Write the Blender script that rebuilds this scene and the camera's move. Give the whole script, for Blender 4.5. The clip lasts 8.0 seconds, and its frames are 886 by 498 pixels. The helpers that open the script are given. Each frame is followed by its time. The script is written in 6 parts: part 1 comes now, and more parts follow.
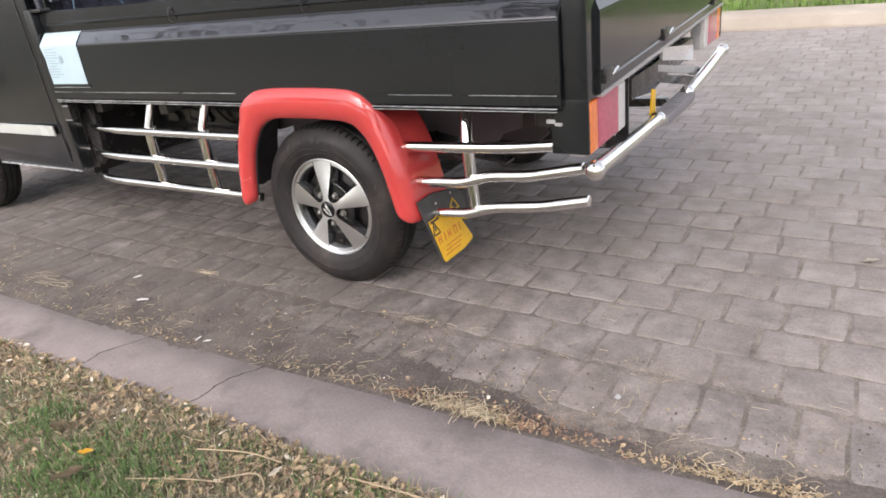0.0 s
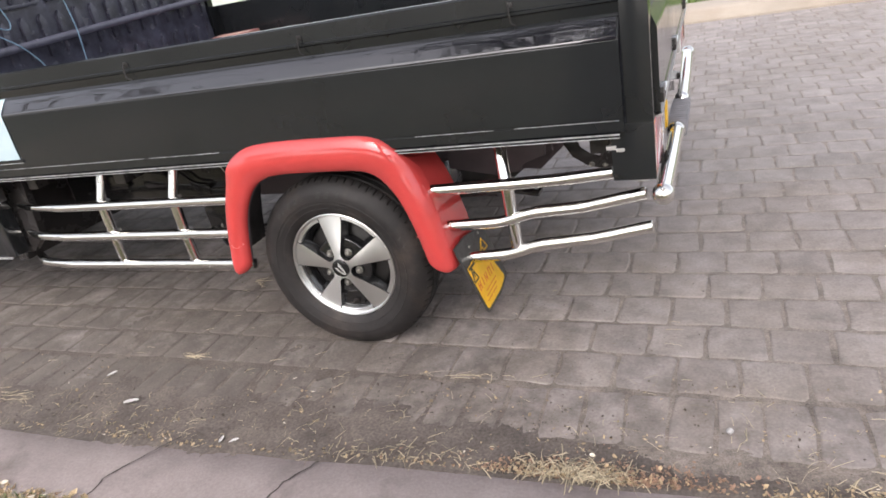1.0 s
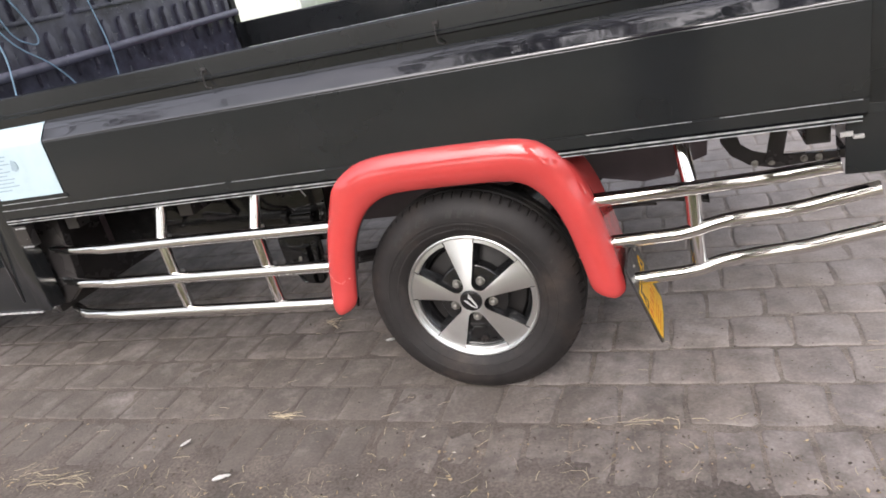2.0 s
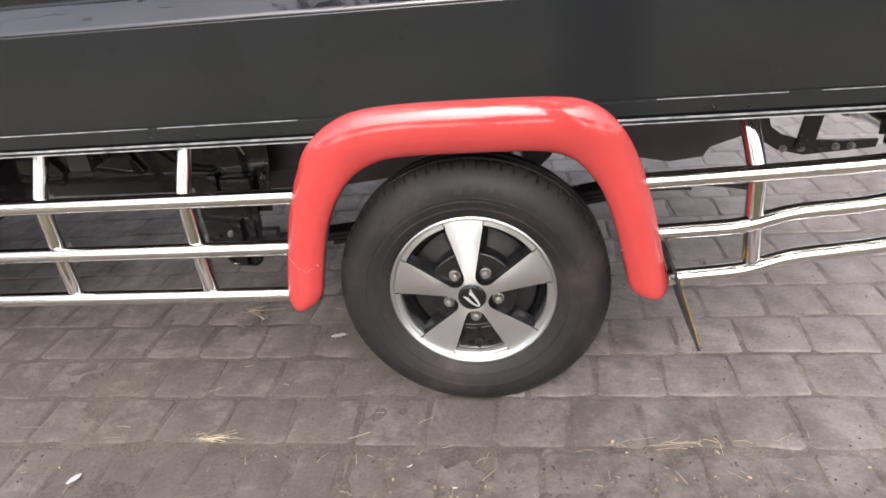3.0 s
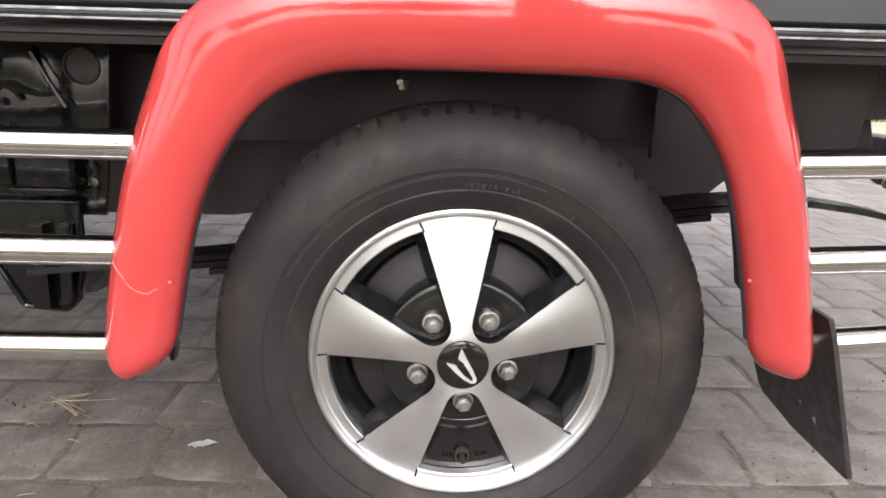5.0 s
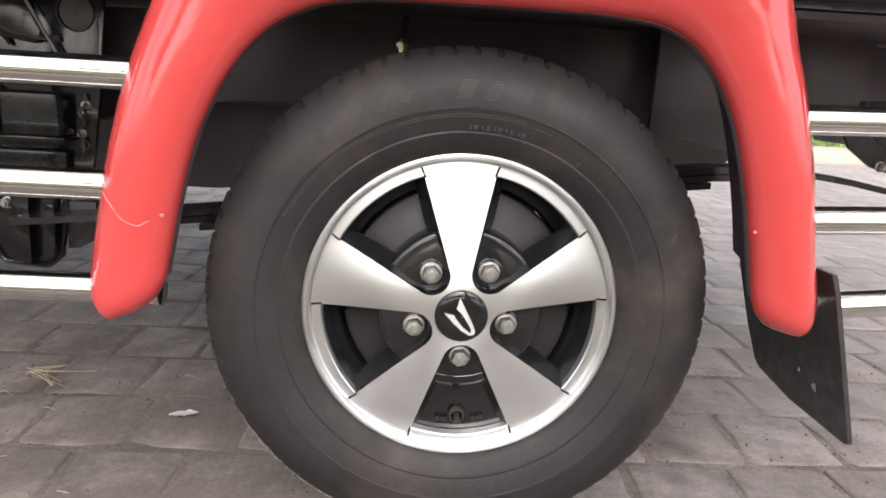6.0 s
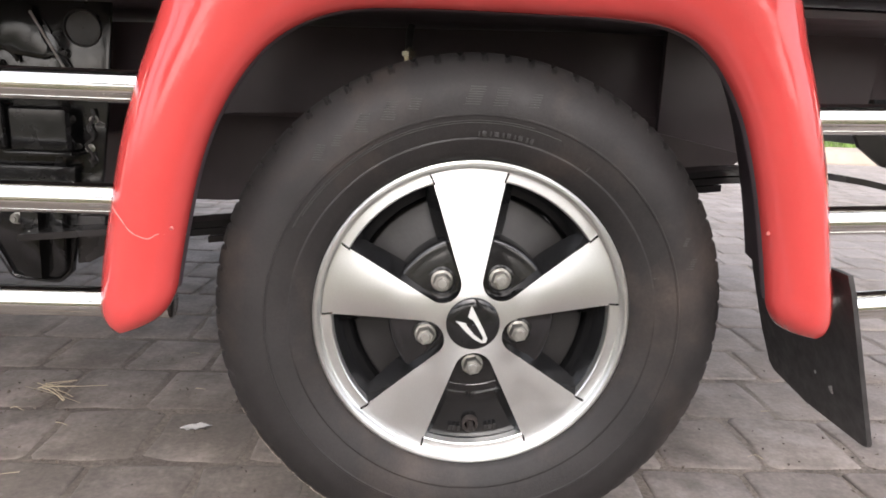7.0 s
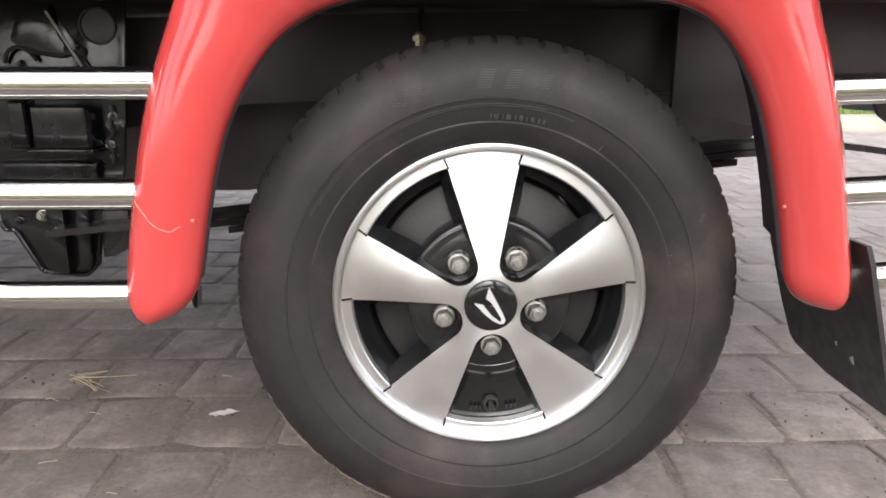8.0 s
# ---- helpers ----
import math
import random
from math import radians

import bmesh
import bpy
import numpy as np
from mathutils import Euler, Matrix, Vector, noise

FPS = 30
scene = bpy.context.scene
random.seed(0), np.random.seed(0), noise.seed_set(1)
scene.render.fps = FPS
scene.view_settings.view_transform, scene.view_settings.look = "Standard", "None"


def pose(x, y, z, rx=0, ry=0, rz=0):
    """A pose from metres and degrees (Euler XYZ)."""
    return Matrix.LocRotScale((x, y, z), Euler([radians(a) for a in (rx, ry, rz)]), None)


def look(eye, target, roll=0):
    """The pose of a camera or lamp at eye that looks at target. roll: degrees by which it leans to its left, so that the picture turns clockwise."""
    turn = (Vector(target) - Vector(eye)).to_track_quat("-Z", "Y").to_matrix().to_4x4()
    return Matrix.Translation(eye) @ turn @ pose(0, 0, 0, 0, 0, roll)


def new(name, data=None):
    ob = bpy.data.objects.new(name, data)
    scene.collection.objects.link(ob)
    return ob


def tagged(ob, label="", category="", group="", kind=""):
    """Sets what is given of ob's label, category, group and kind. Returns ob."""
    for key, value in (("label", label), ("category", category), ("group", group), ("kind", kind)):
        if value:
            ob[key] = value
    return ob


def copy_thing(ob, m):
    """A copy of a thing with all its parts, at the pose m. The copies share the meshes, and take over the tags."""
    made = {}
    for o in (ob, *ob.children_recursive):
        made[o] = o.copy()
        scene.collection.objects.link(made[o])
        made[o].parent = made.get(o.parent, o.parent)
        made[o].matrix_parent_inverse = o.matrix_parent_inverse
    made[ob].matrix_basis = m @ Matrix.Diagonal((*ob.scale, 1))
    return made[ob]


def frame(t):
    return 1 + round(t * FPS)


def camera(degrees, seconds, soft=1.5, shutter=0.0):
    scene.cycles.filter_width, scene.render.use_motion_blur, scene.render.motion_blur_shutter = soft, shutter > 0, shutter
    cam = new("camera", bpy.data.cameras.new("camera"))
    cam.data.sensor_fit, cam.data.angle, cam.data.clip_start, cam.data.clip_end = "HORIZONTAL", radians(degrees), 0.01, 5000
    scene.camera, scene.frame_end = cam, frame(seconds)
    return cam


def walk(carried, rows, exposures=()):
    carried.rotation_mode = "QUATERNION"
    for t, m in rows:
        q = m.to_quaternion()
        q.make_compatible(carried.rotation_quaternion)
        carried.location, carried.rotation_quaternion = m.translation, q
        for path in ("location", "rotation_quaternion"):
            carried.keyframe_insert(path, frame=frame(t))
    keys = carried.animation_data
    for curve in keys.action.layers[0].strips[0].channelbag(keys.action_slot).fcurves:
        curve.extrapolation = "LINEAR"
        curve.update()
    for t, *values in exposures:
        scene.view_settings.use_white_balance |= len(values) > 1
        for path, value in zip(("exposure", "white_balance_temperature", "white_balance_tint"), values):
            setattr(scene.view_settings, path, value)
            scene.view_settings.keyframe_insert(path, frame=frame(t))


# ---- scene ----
cam = camera(66.5, 8.0, soft=1.7)
PATH = [
    (0, (1.613, -1.69, 1.097), (0.581, -0.178, 0.292), -7.0),
    (0.5, (1.378, -1.675, 1.123), (0.609, 0.016, 0.383), -9.5),
    (1, (1.135, -1.69, 1.172), (0.37, -0.027, 0.367), -11.1),
    (1.5, (0.832, -1.607, 1.162), (-0.003, 0.062, 0.443), -10.3),
    (1.7, (0.718, -1.594, 1.146), (-0.021, 0.117, 0.421), -13.1),
    (2.8, (0.183, -1.354, 1.06), (-0.216, 0.436, 0.263), -6.5),
    (3, (0.13, -1.285, 1.046), (-0.132, 0.49, 0.164), -5.5),
    (3.5, (0.023, -1.13, 0.957), (0.066, 0.644, 0.042), -0.3),
    (4, (-0.015, -0.929, 0.9), (0.029, 0.828, -0.043), -0.6),
    (4.2, (-0.018, -0.844, 0.852), (-0.005, 0.946, -0.04), -3.5),
    (5.3, (-0.065, -0.746, 0.579), (0.0, 1.194, 0.098), 2.7),
    (5.5, (-0.069, -0.744, 0.556), (-0.005, 1.191, 0.055), 2.7),
    (6, (-0.071, -0.753, 0.553), (0.041, 1.188, 0.084), 3.4),
    (6.5, (-0.074, -0.729, 0.545), (0.021, 1.225, 0.13), 3.2),
    (7, (-0.075, -0.749, 0.551), (0.017, 1.199, 0.105), 2.2),
    (7.5, (-0.071, -0.755, 0.553), (-0.013, 1.182, 0.06), 1.0),
    (8, (-0.072, -0.757, 0.555), (-0.036, 1.18, 0.056), 0.0),
]
walk(cam, [(t, look(eye, target, roll)) for t, eye, target, roll in PATH],
     exposures=[(0.0, 0.45, 6500, 14), (2.0, 0.50, 6500, 14), (3.0, 0.65, 6500, 14), (3.5, 0.59, 6500, 14), (4.2, 0.57, 6500, 14), (5.3, 0.78, 6500, 14), (8.0, 0.78, 6500, 14)])

# ---------------------------------------------------------------- light: bright overcast sky
world = bpy.data.worlds.new("overcast_sky")
scene.world = world
world.use_nodes = True
wn, wl = world.node_tree.nodes, world.node_tree.links
sky = wn.new("ShaderNodeTexSky")
sky.sky_type = 'NISHITA'
sky.sun_disc = False
sky.sun_elevation, sky.sun_rotation = radians(44), radians(178)
sky.dust_density, sky.ozone_density = 4.0, 0.6
grey = wn.new("ShaderNodeHueSaturation")
grey.inputs["Saturation"].default_value = 0.32
wl.new(sky.outputs[0], grey.inputs["Color"])
wl.new(grey.outputs[0], wn["Background"].inputs["Color"])
wn["Background"].inputs["Strength"].default_value = 0.30
sun_data = bpy.data.lights.new("sun", 'SUN')
sun_data.energy, sun_data.angle, sun_data.color = 0.6, radians(62), (1.0, 0.97, 0.93)
sun = new("sun", sun_data)
sun.matrix_world = look((0.35, -10, 9.7), (0, 0, 0))


# ---------------------------------------------------------------- materials
def material(name, colour, rough=0.5, metal=0.0, vary=0.0, scale=20.0, fine=0.0, fine_scale=300.0, bump=0.0,
             bump_scale=200.0, coat=0.0, second=None, second_scale=4.0, second_low=0.45, second_high=0.65,
             rough_vary=0.0, per_object=0.0, per_island=0.0, specular=None, world=False, film=None):
    """Principled material with variation at two scales, an optional second colour in stains, and fine relief."""
    m = bpy.data.materials.new(name)
    m.use_nodes = True
    n, l = m.node_tree.nodes, m.node_tree.links
    bs = n["Principled BSDF"]
    bs.inputs["Roughness"].default_value = rough
    bs.inputs["Metallic"].default_value = metal
    bs.inputs["Coat Weight"].default_value = coat
    bs.inputs["Coat Roughness"].default_value = 0.04
    if specular is not None:
        bs.inputs["Specular IOR Level"].default_value = specular
    co = n.new("ShaderNodeNewGeometry").outputs["Position"] if world else n.new("ShaderNodeTexCoord").outputs["Object"]

    def noise_fac(sc, detail=4.0, rg=0.6):
        t = n.new("ShaderNodeTexNoise")
        t.inputs["Scale"].default_value, t.inputs["Detail"].default_value, t.inputs["Roughness"].default_value = sc, detail, rg
        l.new(co, t.inputs["Vector"])
        return t.outputs["Fac"]

    def mapped(fac, lo, hi, a=0.3, b=0.7):
        r = n.new("ShaderNodeMapRange")
        r.inputs["From Min"].default_value, r.inputs["From Max"].default_value = a, b
        r.inputs["To Min"].default_value, r.inputs["To Max"].default_value = lo, hi
        l.new(fac, r.inputs["Value"])
        return r.outputs["Result"]

    rgb = n.new("ShaderNodeRGB")
    rgb.outputs[0].default_value = (*colour, 1)
    out = rgb.outputs[0]
    if second is not None:
        mx = n.new("ShaderNodeMix")
        mx.data_type = 'RGBA'
        l.new(mapped(noise_fac(second_scale, 6.0, 0.65), 0, 1, second_low, second_high), mx.inputs["Factor"])
        l.new(out, mx.inputs["A"])
        mx.inputs["B"].default_value = (*second, 1)
        out = mx.outputs["Result"]

    if film is not None:
        # a film of washed-up silt: thick along the gutter, thinning out in ragged tongues over the street
        sep = n.new("ShaderNodeSeparateXYZ")
        l.new(co, sep.inputs[0])

        def sums(a, b):
            s = n.new("ShaderNodeMath")
            s.operation = 'ADD'
            l.new(a, s.inputs[0])
            l.new(b, s.inputs[1])
            return s.outputs[0]
        reach = sums(mapped(sep.outputs["Y"], 0.70, -0.35, -0.40, 0.95), mapped(sep.outputs["X"], 0.45, -0.62, -0.40, 1.00))
        ragged = sums(reach, mapped(noise_fac(6.0, 8.0, 0.72), -0.95, 0.75))
        mx = n.new("ShaderNodeMix")
        mx.data_type = 'RGBA'
        l.new(mapped(ragged, 0.0, 0.88, -0.35, 0.75), mx.inputs["Factor"])
        l.new(out, mx.inputs["A"])
        mx.inputs["B"].default_value = (*film, 1)
        out = mx.outputs["Result"]

    def times(col, fac):
        hs = n.new("ShaderNodeHueSaturation")
        l.new(fac, hs.inputs["Value"])
        l.new(col, hs.inputs["Color"])
        return hs.outputs[0]

    if vary:
        out = times(out, mapped(noise_fac(scale), 1 - vary, 1 + vary))
    if fine:
        out = times(out, mapped(noise_fac(fine_scale, 2.0), 1 - fine, 1 + fine))
    if per_object:
        out = times(out, mapped(n.new("ShaderNodeObjectInfo").outputs["Random"], 1 - per_object, 1 + per_object, 0, 1))
    if per_island:
        out = times(out, mapped(n.new("ShaderNodeNewGeometry").outputs["Random Per Island"], 1 - per_island, 1 + per_island, 0, 1))
    l.new(out, bs.inputs["Base Color"])
    if rough_vary:
        l.new(mapped(noise_fac(scale * 1.7), max(0.02, rough - rough_vary), min(1, rough + rough_vary)), bs.inputs["Roughness"])
    if bump:
        b = n.new("ShaderNodeBump")
        b.inputs["Strength"].default_value = bump
        b.inputs["Distance"].default_value = 0.004
        l.new(noise_fac(bump_scale, 5.0), b.inputs["Height"])
        l.new(b.outputs[0], bs.inputs["Normal"])
    return m


M_PAINT = material("black_gloss_paint", (0.0145, 0.0160, 0.0175), 0.16, coat=0.1, vary=0.15, scale=3, rough_vary=0.05, bump=0.02, bump_scale=6)
M_BAND = material("black_rolled_paint", (0.013, 0.013, 0.017), 0.05, coat=1.0, vary=0.2, scale=8, rough_vary=0.04, bump=0.25, bump_scale=9)
M_UNDER = material("black_chassis_paint", (0.027, 0.025, 0.025), 0.24, vary=0.2, scale=6, rough_vary=0.12, bump=0.06, bump_scale=30,
                   second=(0.030, 0.026, 0.025), second_scale=3, second_low=0.5, second_high=0.8)
# Lighter than the chassis black, to lift the wheel house's deep shade by colour
M_LINER = material("lifted_black_liner", (0.075, 0.058, 0.064), 0.5, vary=0.2, scale=5, rough_vary=0.1, bump=0.08, bump_scale=30)
# Pale grey that paints bright edge highlights onto the black body
M_LIP = material("edge_highlight_grey", (0.33, 0.33, 0.335), 0.28, vary=0.5, scale=35, rough_vary=0.1, bump=0.12, bump_scale=60)
M_BED = material("black_worn_bed_paint", (0.060, 0.060, 0.082), 0.18, vary=0.4, scale=12, rough_vary=0.15, bump=0.2, bump_scale=40)
M_TUBE = material("satin_grey_tube_paint", (0.105, 0.103, 0.135), 0.2, vary=0.2, scale=14, rough_vary=0.08)
M_RED = material("red_gloss_plastic", (0.54, 0.058, 0.055), 0.09, coat=0.48, vary=0.06, scale=9, rough_vary=0.03, bump=0.30, bump_scale=13)
M_CRACK = material("pale_scratch", (0.64, 0.17, 0.155), 0.4, vary=0.1, scale=60)
M_CHROME = material("polished_stainless", (0.80, 0.79, 0.76), 0.09, metal=1.0, rough_vary=0.04, scale=30, bump=0.02, bump_scale=120)
M_ALLOY = material("machined_alloy", (0.79, 0.80, 0.79), 0.38, metal=1.0, rough_vary=0.05, scale=18, fine=0.04, fine_scale=900)
turned = M_ALLOY.node_tree.nodes.new("ShaderNodeTangent")
turned.direction_type, turned.axis = 'RADIAL', 'Y'
M_ALLOY.node_tree.links.new(turned.outputs[0], M_ALLOY.node_tree.nodes["Principled BSDF"].inputs["Tangent"])
M_ALLOY.node_tree.nodes["Principled BSDF"].inputs["Anisotropic"].default_value = 0.62
M_ALLOY.node_tree.nodes["Principled BSDF"].inputs["Anisotropic Rotation"].default_value = 0.25
M_SATIN = material("satin_silver", (0.86, 0.86, 0.85), 0.42, metal=0.7, vary=0.06, scale=90)
M_WBLACK = material("black_wheel_paint", (0.011, 0.0108, 0.011), 0.13, vary=0.3, scale=40, rough_vary=0.08, coat=0.15, specular=0.38)
M_WGLOSS = material("glossy_black_wheel_paint", (0.010, 0.010, 0.0105), 0.16, vary=0.3, scale=40, rough_vary=0.05, coat=0.5, bump=0.04, bump_scale=60)
M_DRUM = material("brake_drum_dark", (0.015, 0.0135, 0.013), 0.5, vary=0.25, scale=40, bump=0.1)
M_NUT = material("zinc_steel", (0.40, 0.39, 0.36), 0.40, metal=0.85, vary=0.2, scale=120, rough_vary=0.1)
M_RUBBER = material("dusty_tyre_rubber", (0.0185, 0.0165, 0.0162), 0.60, specular=0.35, vary=0.28, scale=11, fine=0.14, fine_scale=260, bump=0.12, bump_scale=350,
                    second=(0.052, 0.040, 0.034), second_scale=7, second_low=0.50, second_high=0.76, rough_vary=0.12)
M_MUD = material("dried_mud", (0.36, 0.30, 0.25), 0.9, per_island=0.4)
M_TREAD = material("tread_rubber", (0.013, 0.0125, 0.0125), 0.8, vary=0.3, scale=50, bump=0.15,
                   second=(0.032, 0.028, 0.024), second_scale=18, second_low=0.5, second_high=0.7)
M_RIDGE = material("moulded_rubber", (0.036, 0.034, 0.033), 0.55, vary=0.2, scale=90)
M_FLAP = material("black_flap_plastic", (0.042, 0.040, 0.040), 0.42, vary=0.3, scale=30, rough_vary=0.12, bump=0.15, bump_scale=90)
M_YELLOW = material("yellow_sign_face", (0.78, 0.44, 0.01), 0.4, vary=0.1, scale=25, rough_vary=0.1)
M_YINK = material("orange_print", (0.60, 0.16, 0.02), 0.45, vary=0.1)
M_KINK = material("black_print", (0.02, 0.02, 0.02), 0.45, vary=0.1)
M_ORANGE = material("amber_lens", (0.85, 0.20, 0.02), 0.15, vary=0.15, scale=60, coat=0.5)
M_REDLENS = material("red_lens", (0.50, 0.07, 0.12), 0.15, vary=0.2, scale=60, coat=0.5)
M_CLEAR = material("clear_lens", (0.62, 0.60, 0.58), 0.18, vary=0.12, scale=70, coat=0.5)
M_PLATE = material("weathered_plate", (0.10, 0.11, 0.13), 0.5, vary=0.35, scale=40, fine=0.2)
M_GREYMETAL = material("grey_painted_steel", (0.38, 0.37, 0.36), 0.4, vary=0.15, scale=30)
M_WHITE = material("white_vehicle_paint", (0.46, 0.48, 0.455), 0.25, vary=0.04, scale=2, coat=0.4, rough_vary=0.05)
M_GREYSEAL = material("grey_rubber_seal", (0.22, 0.22, 0.21), 0.6, vary=0.1)
M_GLASS_DARK = material("tinted_window", (0.02, 0.022, 0.024), 0.08, vary=0.1, scale=3, coat=0.5)
M_PAPER = material("white_paper", (0.42, 0.53, 0.58), 0.55, vary=0.04, scale=30)
M_PAPERINK = material("pale_grey_print", (0.27, 0.35, 0.40), 0.6, vary=0.1)
M_CORD = material("blue_grey_cord", (0.16, 0.26, 0.36), 0.7, vary=0.25, scale=80)
M_BOX = material("faded_red_box", (0.33, 0.12, 0.10), 0.6, vary=0.2, scale=15)

M_PAVER = material("worn_grey_paver", (0.270, 0.236, 0.220), 0.85, vary=0.20, scale=11, fine=0.13, fine_scale=120, bump=0.35, bump_scale=60,
                   second=(0.224, 0.190, 0.167), second_scale=2.6, second_low=0.40, second_high=0.66, per_object=0.08, world=True, film=(0.107, 0.090, 0.077))
M_PAVERS = material("worn_grey_paver_field", (0.274, 0.244, 0.230), 0.85, vary=0.18, scale=9, fine=0.16, fine_scale=150, bump=0.45, bump_scale=70,
                    second=(0.228, 0.200, 0.180), second_scale=1.3, second_low=0.42, second_high=0.66, per_island=0.10, world=True, film=(0.107, 0.090, 0.077))
M_JOINT = material("joint_sand", (0.205, 0.174, 0.150), 0.95, vary=0.35, scale=14, fine=0.3, fine_scale=260, bump=0.6, bump_scale=160, world=True, film=(0.108, 0.087, 0.072))
M_DIRT = material("gutter_silt", (0.134, 0.111, 0.095), 0.95, vary=0.30, scale=7, fine=0.3, fine_scale=120, bump=0.6, bump_scale=75,
                  second=(0.094, 0.079, 0.069), second_scale=4.0, second_low=0.40, second_high=0.62, world=True)
M_DUST = material("trodden_dust", (0.102, 0.085, 0.072), 0.95, vary=0.25, scale=9, fine=0.25, fine_scale=140, bump=0.5, bump_scale=90,
                  second=(0.142, 0.120, 0.102), second_scale=5.0, second_low=0.42, second_high=0.64, world=True)
M_KERB = material("pinkish_concrete", (0.252, 0.212, 0.203), 0.9, vary=0.14, scale=5.0, fine=0.10, fine_scale=130, bump=0.35, bump_scale=30,
                  second=(0.140, 0.117, 0.108), second_scale=3.2, second_low=0.54, second_high=0.72, world=True)
M_CLOD = material("soil_crumb", (0.100, 0.081, 0.066), 0.95, per_island=0.4)
M_RUSTLEAF = material("reddish_leaf_scrap", (0.25, 0.155, 0.105), 0.7, per_island=0.4)
M_KERBFAR = material("sandy_concrete", (0.34, 0.295, 0.245), 0.9, vary=0.12, scale=2.0, fine=0.1, bump=0.3,
                     second=(0.30, 0.25, 0.20), second_scale=1.2)
M_CRACKDARK = material("dark_crack", (0.055, 0.047, 0.042), 0.95, vary=0.2, scale=80)
M_SOIL = material("verge_soil", (0.23, 0.19, 0.135), 0.95, vary=0.3, scale=15, fine=0.3, bump=0.6,
                  second=(0.13, 0.115, 0.065), second_scale=3.0, world=True)
M_LAWN = material("lawn_turf", (0.085, 0.135, 0.030), 0.9, vary=0.3, scale=6, fine=0.35, fine_scale=60, bump=0.8, bump_scale=60,
                  second=(0.16, 0.16, 0.055), second_scale=0.8)
M_TURF = material("dry_turf", (0.105, 0.098, 0.062), 0.9, vary=0.3, scale=4, fine=0.3, fine_scale=60, bump=0.6, bump_scale=50,
                  second=(0.075, 0.085, 0.040), second_scale=0.6)
M_GRASS = material("grass_blade", (0.105, 0.180, 0.050), 0.6, per_island=0.35, vary=0.3, scale=3)
M_GRASSFAR = material("grass_tuft", (0.12, 0.20, 0.035), 0.6, per_island=0.35, vary=0.25, scale=1.5)
M_STRAW = material("dry_straw", (0.34, 0.285, 0.195), 0.7, per_island=0.55)
M_LEAF = material("dry_fallen_leaf", (0.34, 0.255, 0.155), 0.7, per_island=0.5, vary=0.25, scale=40)
M_LEAFPALE = material("pale_litter", (0.66, 0.60, 0.50), 0.7, per_island=0.2)
M_SCRAP = material("white_scrap", (0.76, 0.75, 0.73), 0.6, vary=0.1, scale=60)
M_LEAFYEL = material("yellow_leaf", (0.72, 0.44, 0.04), 0.55, vary=0.15, scale=30)
M_TWIG = material("dry_twig", (0.40, 0.31, 0.20), 0.8, vary=0.2, scale=60)
M_BARK = material("tree_bark", (0.14, 0.11, 0.085), 0.9, vary=0.3, scale=12, bump=0.8, bump_scale=30)
M_FOLIAGE = material("tree_foliage", (0.045, 0.075, 0.022), 0.55, per_island=0.4)


# ---------------------------------------------------------------- building helpers
def finish(name, bm, mat, parent=None, label="", smooth=True, angle=38):
    bmesh.ops.recalc_face_normals(bm, faces=bm.faces)
    me = bpy.data.meshes.new(name)
    if smooth:
        lim = radians(angle)
        for f in bm.faces:
            f.smooth = True
        for e in bm.edges:
            if len(e.link_faces) == 2 and e.calc_face_angle(0) > lim:
                e.smooth = False
    bm.to_mesh(me)
    bm.free()
    me.materials.append(mat)
    ob = new(name, me)
    if parent is not None:
        ob.parent = parent
    if label:
        tagged(ob, label)
    return ob


def part(name, bm, mat, parent, label="", smooth=True, angle=38):
    return finish(name, bm, mat, parent, label, smooth, angle)


def thing(name, at, label, category, group="", kind=""):
    ob = new(name)
    ob.empty_display_size = 0.1
    ob.location = at
    tagged(ob, label, category, group, kind)
    return ob


def box(bm, lo, hi, bevel=0.0, seg=2, shift=None):
    r = bmesh.ops.create_cube(bm, size=1.0)
    vs = r["verts"]
    for v in vs:
        v.co = Vector([lo[i] + (v.co[i] + 0.5) * (hi[i] - lo[i]) for i in range(3)])
    if bevel:
        es = list({e for v in vs for e in v.link_edges})
        g = bmesh.ops.bevel(bm, geom=es, offset=bevel, segments=seg, profile=0.7, affect='EDGES')
        vs = list({v for f in g["faces"] for v in f.verts} | {v for v in vs if v.is_valid})
    if shift is not None:
        for v in vs:
            v.co = shift(v.co)
    return vs


def prism(bm, pts, axis, lo, hi, bevel=0.0):
    """Extrudes a polygon of 2D points along an axis ('x': points are (y, z); 'y': (x, z); 'z': (x, y))."""
    def at(p, d):
        return {'x': (d, p[0], p[1]), 'y': (p[0], d, p[1]), 'z': (p[0], p[1], d)}[axis]
    a = [bm.verts.new(at(p, lo)) for p in pts]
    b = [bm.verts.new(at(p, hi)) for p in pts]
    n = len(pts)
    fs = [bm.faces.new(a), bm.faces.new(b[::-1])]
    for i in range(n):
        fs.append(bm.faces.new((a[i], b[i], b[(i + 1) % n], a[(i + 1) % n])))
    if bevel:
        es = list({e for f in fs for e in f.edges})
        bmesh.ops.bevel(bm, geom=es, offset=bevel, segments=2, profile=0.7, affect='EDGES')


